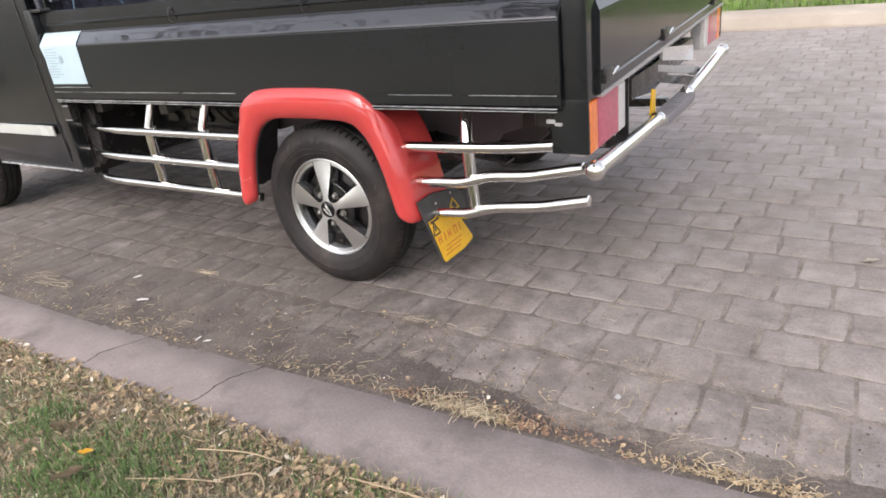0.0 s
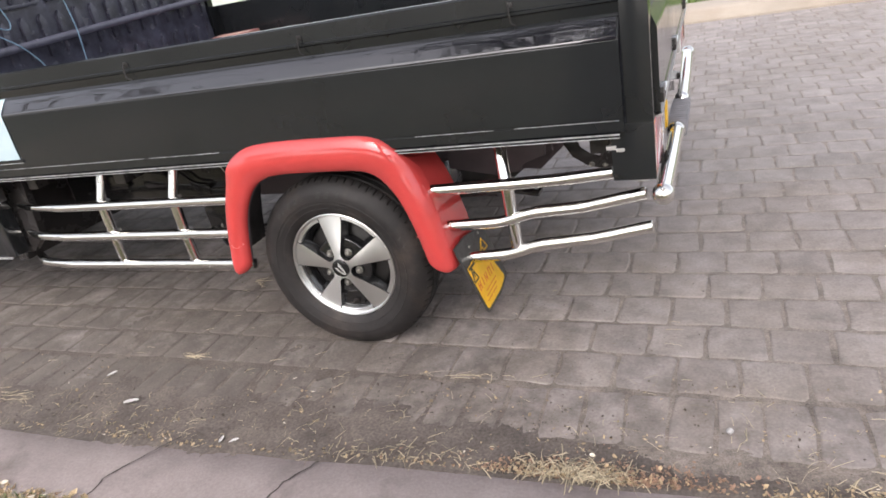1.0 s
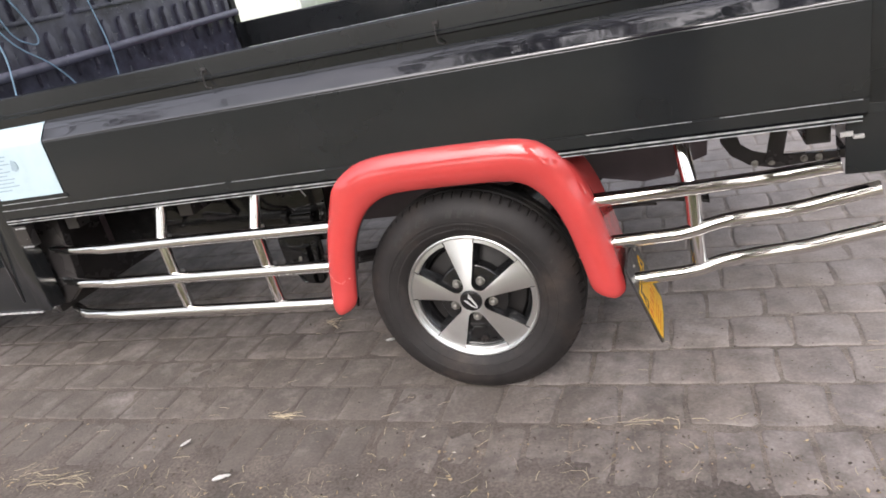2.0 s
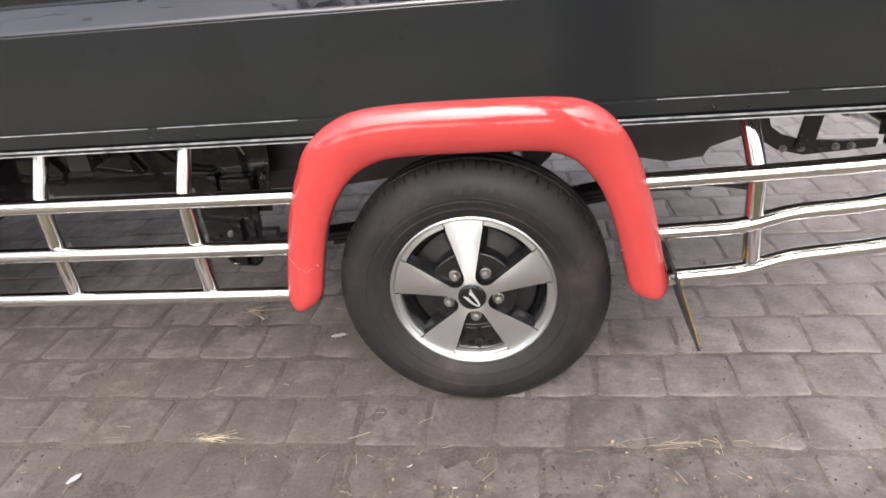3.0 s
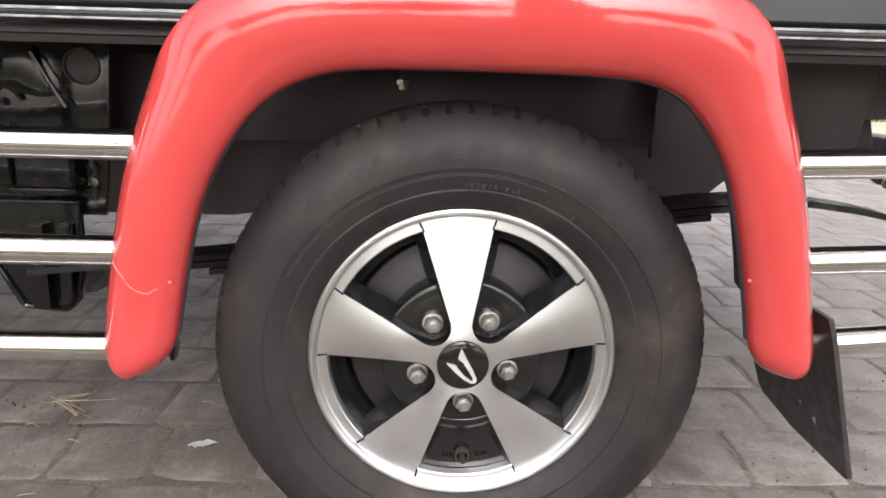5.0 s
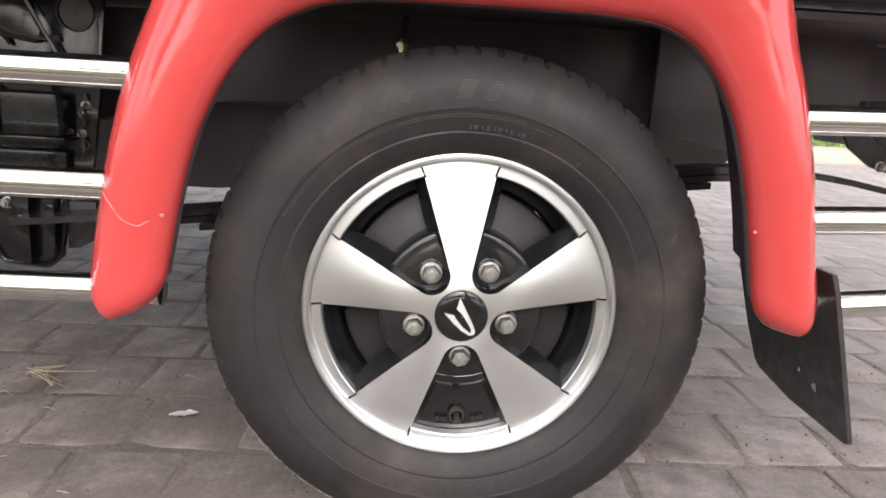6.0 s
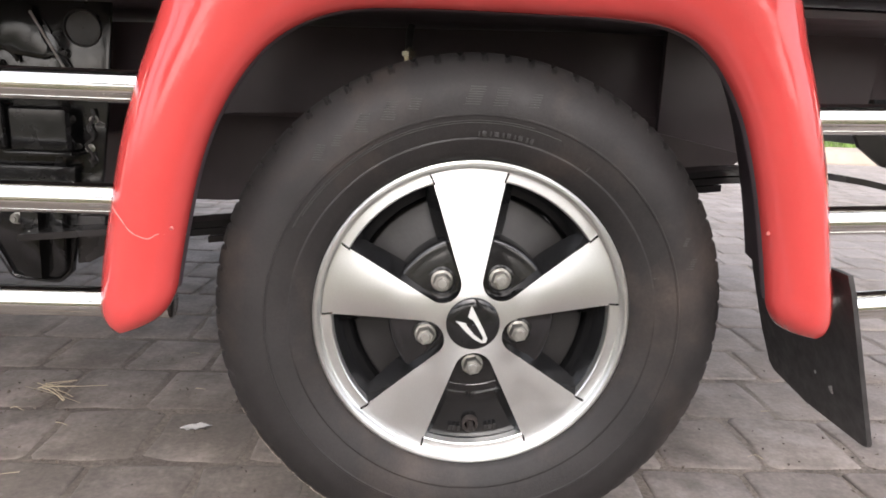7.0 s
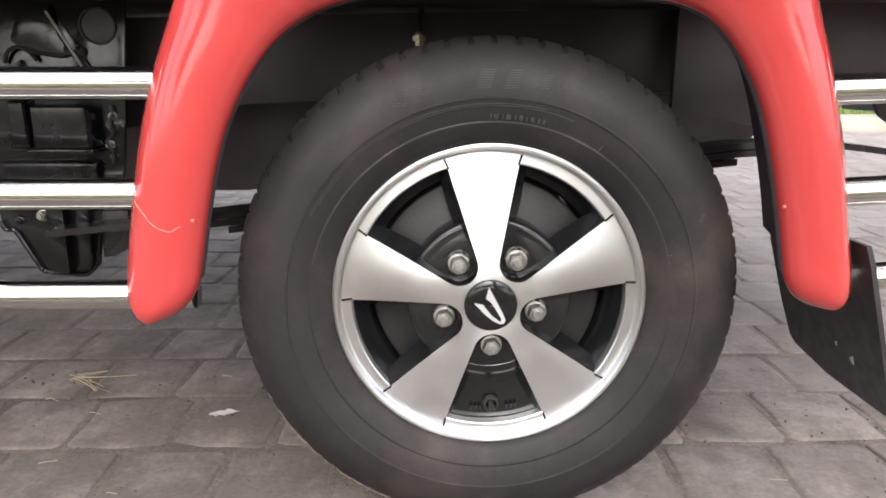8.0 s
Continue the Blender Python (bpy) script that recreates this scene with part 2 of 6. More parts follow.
def smooth_path(pts, bend=0.03, steps=5):
    """A polyline with its inner corners rounded."""
    pts = [Vector(p) for p in pts]
    out = [pts[0]]
    for a, p, b in zip(pts, pts[1:], pts[2:]):
        d1, d2 = min(bend, (a - p).length * 0.45), min(bend, (b - p).length * 0.45)
        s, e = p + (a - p).normalized() * d1, p + (b - p).normalized() * d2
        for i in range(steps + 1):
            t = i / steps
            out.append(s * (1 - t) ** 2 + p * 2 * t * (1 - t) + e * t * t)
    out.append(pts[-1])
    return out


def tube(bm, pts, radius, sides=16, cap=True, radii=None):
    rings = []
    up = Vector((0.13, 0.21, 0.97))
    for i, p in enumerate(pts):
        d = (pts[min(i + 1, len(pts) - 1)] - pts[max(i - 1, 0)]).normalized()
        u = d.cross(up)
        if u.length < 1e-3:
            u = d.cross(Vector((1, 0, 0)))
        u.normalize()
        w = d.cross(u)
        r = radii[i] if radii else radius
        rings.append([bm.verts.new(p + (u * math.cos(k * math.tau / sides) + w * math.sin(k * math.tau / sides)) * r) for k in range(sides)])
    for a, b in zip(rings, rings[1:]):
        for k in range(sides):
            bm.faces.new((a[k], a[(k + 1) % sides], b[(k + 1) % sides], b[k]))
    if cap:
        bm.faces.new(rings[0][::-1])
        bm.faces.new(rings[-1])


def lathe(bm, profile, centre, sides=96, closed=False):
    """Turns (radius, depth) pairs about the wheel's axle, which runs along y."""
    rings = []
    for r, d in profile:
        rings.append([bm.verts.new((centre[0] + r * math.sin(k * math.tau / sides), centre[1] + d, centre[2] + r * math.cos(k * math.tau / sides))) for k in range(sides)])
    pairs = list(zip(rings, rings[1:])) + ([(rings[-1], rings[0])] if closed else [])
    for a, b in pairs:
        for k in range(sides):
            bm.faces.new((a[k], a[(k + 1) % sides], b[(k + 1) % sides], b[k]))
    return rings


def hexbolt(bm, c, axis_y, r, h):
    """A hexagon head whose axle runs along y, its face at depth axis_y, with a rounded top and a washer."""
    rings = []
    for rr, d in ((r, h), (r, 0.25 * h), (r * 0.86, 0.0)):
        rings.append([bm.verts.new((c[0] + rr * math.sin(k * math.tau / 6 + 0.3), axis_y + d, c[1] + rr * math.cos(k * math.tau / 6 + 0.3))) for k in range(6)])
    for a, b in zip(rings, rings[1:]):
        for k in range(6):
            bm.faces.new((a[k], a[(k + 1) % 6], b[(k + 1) % 6], b[k]))
    bm.faces.new(rings[-1])
    lathe(bm, [(r * 0.55, 0.0), (r * 0.55, -0.25 * h), (r * 0.45, -0.35 * h), (0.0005, -0.35 * h)], (c[0], axis_y, c[1]), 14)
    lathe(bm, [(r * 1.16, h), (r * 1.16, h * 0.8), (r * 0.9, h * 0.75)], (c[0], axis_y, c[1]), 20)


def roll_z(y):
    """The truck leans a little: its far side stands higher."""
    return 0.032 * y

# ================================================================ the ground
def sheet(name, x0, x1, y0, y1, nx, ny, height, mat, label, category, kind="structure", parent=None):
    bm = bmesh.new()
    vs = [[bm.verts.new((x0 + (x1 - x0) * i / nx, y0 + (y1 - y0) * j / ny, 0)) for j in range(ny + 1)] for i in range(nx + 1)]
    for row in vs:
        for v in row:
            v.co.z = height(v.co.x, v.co.y)
    for i in range(nx):
        for j in range(ny):
            bm.faces.new((vs[i][j], vs[i + 1][j], vs[i + 1][j + 1], vs[i][j + 1]))
    ob = finish(name, bm, mat, parent, "", True, 80)
    tagged(ob, label, category, "", kind)
    return ob


sheet("ground", -400, 400, -400, 400, 8, 8, lambda x, y: -0.06, M_TURF, "level dry grassy ground reaching the horizon", "ground")
sheet("road", -45, 45, -0.60, 6.05, 30, 8, lambda x, y: -0.0020, M_JOINT, "sandy bed of a grey block-paved street", "road")


def wander(x, a=0.016, seed=3.0):
    return a * noise.noise(Vector((x * 1.3, seed, 0.2))) + 0.5 * a * noise.noise(Vector((x * 5.1, seed, 7.0)))


def kerb_edge(x):
    return -0.548 + 0.045 * max(-1.0, min(1.0, (x - 0.2) / 1.2)) + wander(x)


def verge_edge(x):
    return -0.815 + 0.02 * x / 1.2 + wander(x, 0.012, 9.0)


# near kerb: a flush strip of cast concrete with worn edges
bm = bmesh.new()
N = 260
rows = []
for i in range(N + 1):
    x = -6.0 + 12.0 * i / N
    a, b = kerb_edge(x), verge_edge(x)
    h = 0.006 + 0.002 * noise.noise(Vector((x * 2, 1, 4)))
    rows.append([bm.verts.new((x, y, z)) for y, z in ((a + 0.004, -0.02), (a, h - 0.012), (a - 0.012, h - 0.002), (a * 0.6 + b * 0.4, h + 0.004),
                                                     (b + 0.02, h + 0.006), (b + 0.004, h), (b, -0.03))])
for p, q in zip(rows, rows[1:]):
    for k in range(len(p) - 1):
        bm.faces.new((p[k], q[k], q[k + 1], p[k + 1]))
kerb = tagged(finish("kerb", bm, M_KERB, None, "", True, 60), "flush pinkish concrete kerb strip, cracked and worn", "kerb", "", "structure")


def ribbon(bm, pts, width, lift=0.0):
    """A thin flat strip with an uneven width along points on the ground."""
    pts = [Vector(p) for p in pts]
    fine = []
    for a, b in zip(pts, pts[1:]):
        for k in range(6):
            p = a.lerp(b, k / 6)
            fine.append(p + Vector((noise.noise(p * 40), noise.noise(p * 40 + Vector((9, 0, 0))), 0)) * 0.007)
    fine.append(pts[-1])
    prev = None
    for i, p in enumerate(fine):
        d = (fine[min(i + 1, len(fine) - 1)] - fine[max(i - 1, 0)])
        n = Vector((-d.y, d.x, 0)).normalized() * width * (0.5 + 0.4 * noise.noise(p * 60))
        pair = (bm.verts.new(p + n + Vector((0, 0, lift))), bm.verts.new(p - n + Vector((0, 0, lift))))
        if prev:
            bm.faces.new((prev[0], prev[1], pair[1], pair[0]))
        prev = pair


for pts in (((-0.345, -0.545), (-0.405, -0.64), (-0.462, -0.73), (-0.452, -0.78), (-0.455, -0.825)),
            ((0.150, -0.565), (0.100, -0.637), (0.080, -0.692), (0.080, -0.764), (0.062, -0.812))):
    bm = bmesh.new()
    ribbon(bm, [(x, y, 0.0128) for x, y in pts], 0.0052)
    part("crack", bm, M_CRACKDARK, kerb, "thin dark crack")


# verge under the grass
def verge_z(x, y):
    return 0.004 + 0.012 * noise.noise(Vector((x * 3, y * 3, 2))) + 0.006 * noise.noise(Vector((x * 14, y * 14, 5)))


sheet("verge_soil", -6, 6, -4.5, -0.805, 200, 60, verge_z, M_SOIL, "dry brown soil of a grass verge", "verge")

# far kerb and the lawn behind it
bm = bmesh.new()
prism(bm, [(6.0, -0.03), (6.0, 0.02), (6.05, 0.12), (6.09, 0.14), (6.40, 0.155), (6.45, 0.15), (6.45, -0.03)], 'x', -45, 45, 0.008)
tagged(finish("kerb_far", bm, M_KERBFAR), "sandy concrete kerb on the street's other side", "kerb", "", "structure")
sheet("lawn", -45, 45, 6.44, 40, 60, 30, lambda x, y: 0.135 + 0.03 * noise.noise(Vector((x, y, 1))) + 0.012 * (y - 6.4), M_LAWN,
      "bright green mown lawn behind the kerb", "lawn")

# ================================================================ the pickup truck
truck = thing("pickup_truck", (0, 0, 0), "parked black pickup truck with red wheel-arch flares and stainless side rails", "truck")

# ---- cargo bed: side panel
PANEL = [(0.026, 1.040), (0.022, 1.046), (0.004, 1.046), (-0.002, 1.041), (-0.003, 0.999), (-0.008, 0.996), (-0.008, 0.990), (-0.002, 0.986),
         (0.001, 0.962), (-0.004, 0.956), (-0.010, 0.953), (-0.043, 0.914), (-0.0455, 0.906), (-0.0455, 0.7215), (-0.0440, 0.7200), (-0.0440, 0.7165),
         (-0.0455, 0.7152), (-0.0455, 0.690), (-0.040, 0.684), (-0.031, 0.683), (-0.030, 0.672), (-0.022, 0.668), (0.026, 0.668)]


def panel_part(name, x0, x1, mirror, parent, label, mat=None):
    bm = bmesh.new()
    pts = [(1.60 - y, z + roll_z(1.60)) if mirror else (y, z) for y, z in PANEL]
    prism(bm, pts, 'x', x0, x1)
    return part(name, bm, mat or M_PAINT, parent, label, False)


side = panel_part("side_panel", -1.470, 0.916, False, truck, "glossy black pressed-steel drop side")
panel_part("side_panel", -1.470, 0.916, True, truck, "glossy black pressed-steel drop side")
bm = bmesh.new()
n_band = 90
rows = []
for k in range(n_band + 1):
    x = -1.468 + 2.380 * k / n_band
    wob = 0.0010 * noise.noise(Vector((x * 7, 3, 1))) + 0.0006 * noise.noise(Vector((x * 23, 1, 1)))
    rows.append([bm.verts.new(c) for c in ((x, -0.0108, 0.9545), (x, -0.0140 + wob, 0.9525 - 0.0006), (x, -0.0270 + wob * 1.6, 0.9352), (x, -0.0415 + wob, 0.9178), (x, -0.0462, 0.9118), (x, -0.0452, 0.9080))])
for p, q in zip(rows, rows[1:]):
    for j in range(5):
        bm.faces.new((p[j], p[j + 1], q[j + 1], q[j]))
part("pressed_band", bm, M_BAND, side, "sloping pressed band, slightly wavy", True, 70)
# thin lip strips along the lower edge, their sky glint painted as pale lines
for x0, x1 in ((-1.468, -0.284), (0.292, 0.905)):
    bm = bmesh.new()
    box(bm, (x0, -0.0478, 0.6738), (x1, -0.0300, 0.6835), 0.0030, 2)
    strip = part("lip_strip", bm, M_PAINT, side, "thin glossy black lip")
    for z0, z1 in ((0.6728, 0.6750), (0.6806, 0.6836)):
        bm = bmesh.new()
        box(bm, (x0, -0.0492, z0), (x1, -0.0440, z1), 0.0010, 2)
        part("worn_edge", bm, M_LIP, strip, "pale grey line painting the edge's sky glint")
# crease above the lip, its highlight painted as a pale line in stretches
for x0, x1 in ((-1.466, -0.62), (-0.60, -0.31), (0.36, 0.585), (0.64, 0.905)):
    bm = bmesh.new()
    box(bm, (x0, -0.0468, 0.7160), (x1, -0.0450, 0.7178), 0.0006, 1)
    part("worn_edge", bm, M_LIP, side, "pale grey line painting the crease's highlight")
# narrow ledge under the paper with a painted highlight; bright corner bracket edges
bm = bmesh.new()
box(bm, (-1.452, -0.0500, 0.738), (-1.178, -0.0450, 0.750), 0.0015)
ledge = part("paper_ledge", bm, M_PAINT, side, "thin black ledge under the paper")
bm = bmesh.new()
box(bm, (-1.450, -0.0512, 0.7375), (-1.178, -0.0490, 0.7395), 0.0005, 1)
part("worn_edge", bm, M_LIP, ledge)
# rope hooks
for x in (-0.60, 0.05, 0.66):
    bm = bmesh.new()
    tube(bm, smooth_path([(x, -0.002, 1.012), (x, -0.016, 1.012), (x, -0.018, 0.972), (x + 0.012, -0.012, 0.966)], 0.008, 4), 0.0020, 8)
    box(bm, (x - 0.008, -0.0060, 1.006), (x + 0.008, -0.002, 1.020), 0.002)
    part("rope_hook", bm, M_UNDER, side)
# small rivets under the flange
for x in (-0.62, -0.52, 0.46, 0.52):
    bm = bmesh.new()
    lathe(bm, [(0.004, 0.0), (0.003, -0.0015), (0.0005, -0.002)], (x, -0.0455, 0.697), 10)
    part("rivet", bm, M_PAINT, side)

# ---- rear corner posts, tailgate and floor
for y0, y1, dz in ((-0.030, 0.032, 0.0), (1.568, 1.630, roll_z(1.6))):
    bm = bmesh.new()
    ya, yb = (y0, y0 + 0.009) if y0 < 0.5 else (y1 - 0.009, y1)
    box(bm, (0.919, y0, 0.700 + dz), (0.985, y1, 1.050 + dz), 0.005)
    box(bm, (0.880, ya, 0.556 + dz), (0.985, yb, 0.704 + dz), 0.003)
    post = part("corner_post", bm, M_PAINT, truck, "glossy black rear corner post")
    bm = bmesh.new()
    box(bm, (0.868, y0 - 0.006, 0.640 + dz), (0.892, y0 + 0.004, 0.650 + dz), 0.002)
    box(bm, (0.892, y0 - 0.007, 0.634 + dz), (0.912, y0 + 0.004, 0.642 + dz), 0.002)
    part("latch", bm, M_GREYMETAL, post, "small grey steel latch")

bm = bmesh.new()
prism(bm, [(0.958, 0.700), (0.958, 1.046), (0.964, 1.050), (0.976, 1.050), (0.982, 1.045), (0.980, 0.985), (0.975, 0.962), (0.981, 0.950), (0.996, 0.915), (0.997, 0.906),
           (0.997, 0.745), (0.994, 0.740), (0.994, 0.735), (0.997, 0.730), (0.997, 0.705), (0.990, 0.700)], 'y', 0.034, 1.566)
for v in bm.verts:
    v.co.z += roll_z(v.co.y)
gate = part("tailgate", bm, M_PAINT, truck, "glossy black steel tailgate reflecting the lawn", False)
bm = bmesh.new()
box(bm, (0.978, 0.034, 0.6965), (1.0000, 1.566, 0.7065), 0.0, shift=lambda c: Vector((c.x, c.y, c.z + roll_z(c.y))))
part("gate_edge", bm, M_GREYMETAL, gate, "light grey lower edge")
for y in (0.09, 0.66, 1.40):
    bm = bmesh.new()
    box(bm, (0.992, y - 0.036, 0.724 + roll_z(y)), (1.0045, y + 0.030, 0.762 + roll_z(y)), 0.003)
    hinge = part("latch", bm, M_UNDER, gate, "black tailgate latch")
    bm = bmesh.new()
    tube(bm, [Vector((1.000, y + 0.016, 0.738 + roll_z(y))), Vector((1.002, y + 0.062, 0.750 + roll_z(y)))], 0.006, 10)
    part("lever", bm, M_CHROME, hinge, "chrome lever")
bm = bmesh.new()
box(bm, (-1.46, 0.028, 0.660), (0.957, 1.572, 0.690), 0.0, shift=lambda c: Vector((c.x, c.y, c.z + roll_z(c.y))))
bed = part("bed_floor", bm, M_BED, truck, "worn black ribbed steel bed floor")
for k in range(14):
    y = 0.10 + k * 0.107
    bm = bmesh.new()
    box(bm, (-1.45, y, 0.689), (0.95, y + 0.05, 0.699), 0.003, shift=lambda c: Vector((c.x, c.y, c.z + roll_z(c.y))))
    part("floor_rib", bm, M_BED, bed)

# ---- front bulkhead of the bed: ribbed wall, top rails, cross tube
bm = bmesh.new()
box(bm, (-1.515, 0.02, 0.66), (-1.478, 1.575, 1.62), 0.006, shift=lambda c: Vector((c.x, c.y, c.z + roll_z(c.y))))
wall = part("bulkhead", bm, M_BED, truck, "black ribbed steel bulkhead behind the cab")
for k in range(16):
    y = 0.11 + k * 0.092
    bm = bmesh.new()
    for z0, z1 in ((0.74, 0.98), (1.03, 1.20), (1.25, 1.37)):
        prism(bm, [(y, z0), (y + 0.030, z0 + 0.02), (y + 0.034, z1 - 0.03), (y + 0.016, z1), (y + 0.002, z1 - 0.02)], 'x', -1.480, -1.462, 0.004)
    for v in bm.verts:
        v.co.z += roll_z(v.co.y)
    part("rib", bm, M_BED, wall)
for z, r in ((1.400, 0.010), (1.500, 0.014)):
    bm = bmesh.new()
    tube(bm, [Vector((-1.455, 0.05, z)), Vector((-1.455, 1.54, z + roll_z(1.49)))], r, 10)
    part("top_rail", bm, M_BED, wall)
for y0, y1, z in ((0.12, 0.50, 1.235), (0.55, 0.98, 1.238), (1.03, 1.44, 1.24)):
    bm = bmesh.new()
    box(bm, (-1.482, y0, z), (-1.462, y1, z + 0.016), 0.004, shift=lambda c: Vector((c.x, c.y, c.z + roll_z(c.y))))
    part("stiffener", bm, M_BED, wall)
for y in (0.32, 0.78, 1.22):
    bm = bmesh.new()
    lathe(bm, [(0.011, 0.0), (0.010, -0.006), (0.0005, -0.008)], (0, 0, 0), 12)
    bmesh.ops.rotate(bm, cent=(0, 0, 0), matrix=Matrix.Rotation(radians(90), 3, 'Z'), verts=bm.verts)
    bmesh.ops.translate(bm, vec=(-1.477, y, 1.305 + roll_z(y)), verts=bm.verts)
    part("bolt", bm, M_GREYMETAL, wall)
bm = bmesh.new()
tube(bm, [Vector((-1.420, 0.04, 1.095)), Vector((-1.420, 1.50, 1.148))], 0.0165, 18)
part("cross_tube", bm, M_TUBE, truck, "black painted cross tube over the bed front")
for y in (0.03, 1.535):
    bm = bmesh.new()
    box(bm, (-1.52, y, 0.66 + roll_z(y)), (-1.455, y + 0.045, 1.66 + roll_z(y)), 0.014)
    part("bulkhead_post", bm, M_PAINT, truck)
# front corner bracket of the side panel
bm = bmesh.new()
box(bm, (-1.530, -0.034, 0.352), (-1.474, 0.03, 1.060), 0.008)
part("corner_post", bm, M_PAINT, truck, "glossy black front corner post")
bm = bmesh.new()
box(bm, (-1.50, -0.028, 1.046), (-1.405, 0.020, 1.060), 0.004)
part("corner_bracket", bm, M_UNDER, truck, "small black corner bracket")
bm = bmesh.new()
box(bm, (-1.470, -0.042, 0.588), (-1.412, -0.010, 0.662), 0.004)
bracket = part("corner_bracket", bm, M_UNDER, truck, "small black corner bracket")
for z in (0.588, 0.651):
    bm = bmesh.new()
    box(bm, (-1.452, -0.0445, z), (-1.410, -0.0405, z + 0.005), 0.001)
    part("worn_edge", bm, M_LIP, bracket)

# ---- cab
def tuck(z):
    """How far the lower body of the cab draws in."""
    return 0.05 * max(0.0, 0.80 - z)


bm = bmesh.new()
cab_pts = [(-3.35, 0.36), (-3.40, 0.75), (-3.30, 1.02), (-2.95, 1.20), (-2.45, 1.88), (-2.2, 1.93), (-1.66, 1.92), (-1.585, 1.84), (-1.575, 1.1), (-1.577, 0.80), (-1.582, 0.33), (-1.62, 0.318), (-2.38, 0.318),
           (-2.46, 0.45), (-2.58, 0.60), (-2.80, 0.66), (-3.02, 0.60), (-3.14, 0.45), (-3.20, 0.36)]
prism(bm, cab_pts, 'y', 0.006, 1.60, 0.022)
for v in bm.verts:
    if v.co.z > 1.05:
        y = v.co.y - 0.80
        v.co.y = 0.80 + y * (1 - 0.17 * (v.co.z - 1.05))
for v in bm.verts:
    if v.co.y < 0.8:
        v.co.y += tuck(v.co.z)
cab = part("cab", bm, M_PAINT, truck, "glossy black truck cab")
bm = bmesh.new()
box(bm, (-3.0, -0.001, 0.489), (-1.708, 0.0075, 0.540), 0.002)
for v in bm.verts:
    v.co.y += tuck(v.co.z)
part("stripe", bm, M_WHITE, cab, "white stripe along the door")
bm = bmesh.new()
box(bm, (-2.36, 0.001, 0.315), (-1.600, 0.008, 0.322), 0.001)
for v in bm.verts:
    v.co.y += tuck(v.co.z)
part("sill_edge", bm, M_LIP, cab, "bright pale sill edge")
bm = bmesh.new()
prism(bm, [(-2.42, 0.34), (-2.424, 0.34), (-2.424, 1.12), (-2.42, 1.12)], 'y', 0.0035, 0.010)
for v in bm.verts:
    v.co.y += tuck(v.co.z)
part("door_seam", bm, M_FLAP, cab)
bm = bmesh.new()
prism(bm, [(-1.665, 0.36), (-1.669, 0.36), (-1.669, 1.78), (-1.665, 1.78)], 'y', 0.0035, 0.010)
for v in bm.verts:
    v.co.y += tuck(v.co.z)
part("door_seam", bm, M_FLAP, cab)
bm = bmesh.new()
prism(bm, [(-2.36, 1.18), (-2.42, 1.22), (-2.25, 1.72), (-1.82, 1.74), (-1.76, 1.70), (-1.76, 1.18)], 'y', -0.002, 0.005, 0.0)
for v in bm.verts:
    v.co.y = v.co.y + 0.80 * 0.17 * (v.co.z - 1.05)
part("side_window", bm, M_GLASS_DARK, cab, "dark tinted side window")
bm = bmesh.new()
box(bm, (-1.60, 0.05, 0.30), (-1.54, 1.55, 1.05), 0.01)
part("gap_shield", bm, M_UNDER, truck)
# splash plate hanging below the front corner
bm = bmesh.new()
prism(bm, [(-1.575, 0.335), (-1.48, 0.340), (-1.40, 0.40), (-1.372, 0.66), (-1.56, 0.66)], 'y', 0.045, 0.075, 0.004)
part("splash_plate", bm, M_UNDER, truck)

# ---- wheels
WROT = -3.3


def wheel_face_y(r):
    if r < 0.034:
        return 0.003
    return 0.003 + 0.0215 * min(1.0, (r - 0.034) / 0.140) ** 1.12


def star_outline(corner_r, half, pocket_r, pocket_at, steps=10):
    """Outline of a five-spoked wheel face: spoke ends on an arc, then in to the rounded pocket at each nut."""
    out = []
    for i in range(5):
        phi = radians(72 * i + WROT)
        h = radians(half)
        for k in range(7):
            a = phi - h + 2 * h * k / 6
            out.append((corner_r * math.sin(a), corner_r * math.cos(a)))
        psi = phi + radians(36)
        c2 = (pocket_at, 0.0)
        w = radians(36) - h
        ends = []
        for s in (-1, 1):
            p = (corner_r * math.cos(w), s * corner_r * math.sin(w))
            dx, dy = p[0] - c2[0], p[1] - c2[1]
            d = math.hypot(dx, dy)
            base, beta = math.atan2(dy, dx), math.acos(pocket_r / d)
            ends.append(base + s * beta)
        # sweep from the near edge through the inner end to the far edge
        lo, hi = ends[1], ends[0] + math.tau
        arc = [hi + (lo - hi) * k / steps for k in range(steps + 1)]
        for a in arc:
            la, lb = c2[0] + pocket_r * math.cos(a), c2[1] + pocket_r * math.sin(a)
            ang = psi
            out.append((la * math.sin(ang) + lb * math.cos(ang), la * math.cos(ang) - lb * math.sin(ang)))
    return out


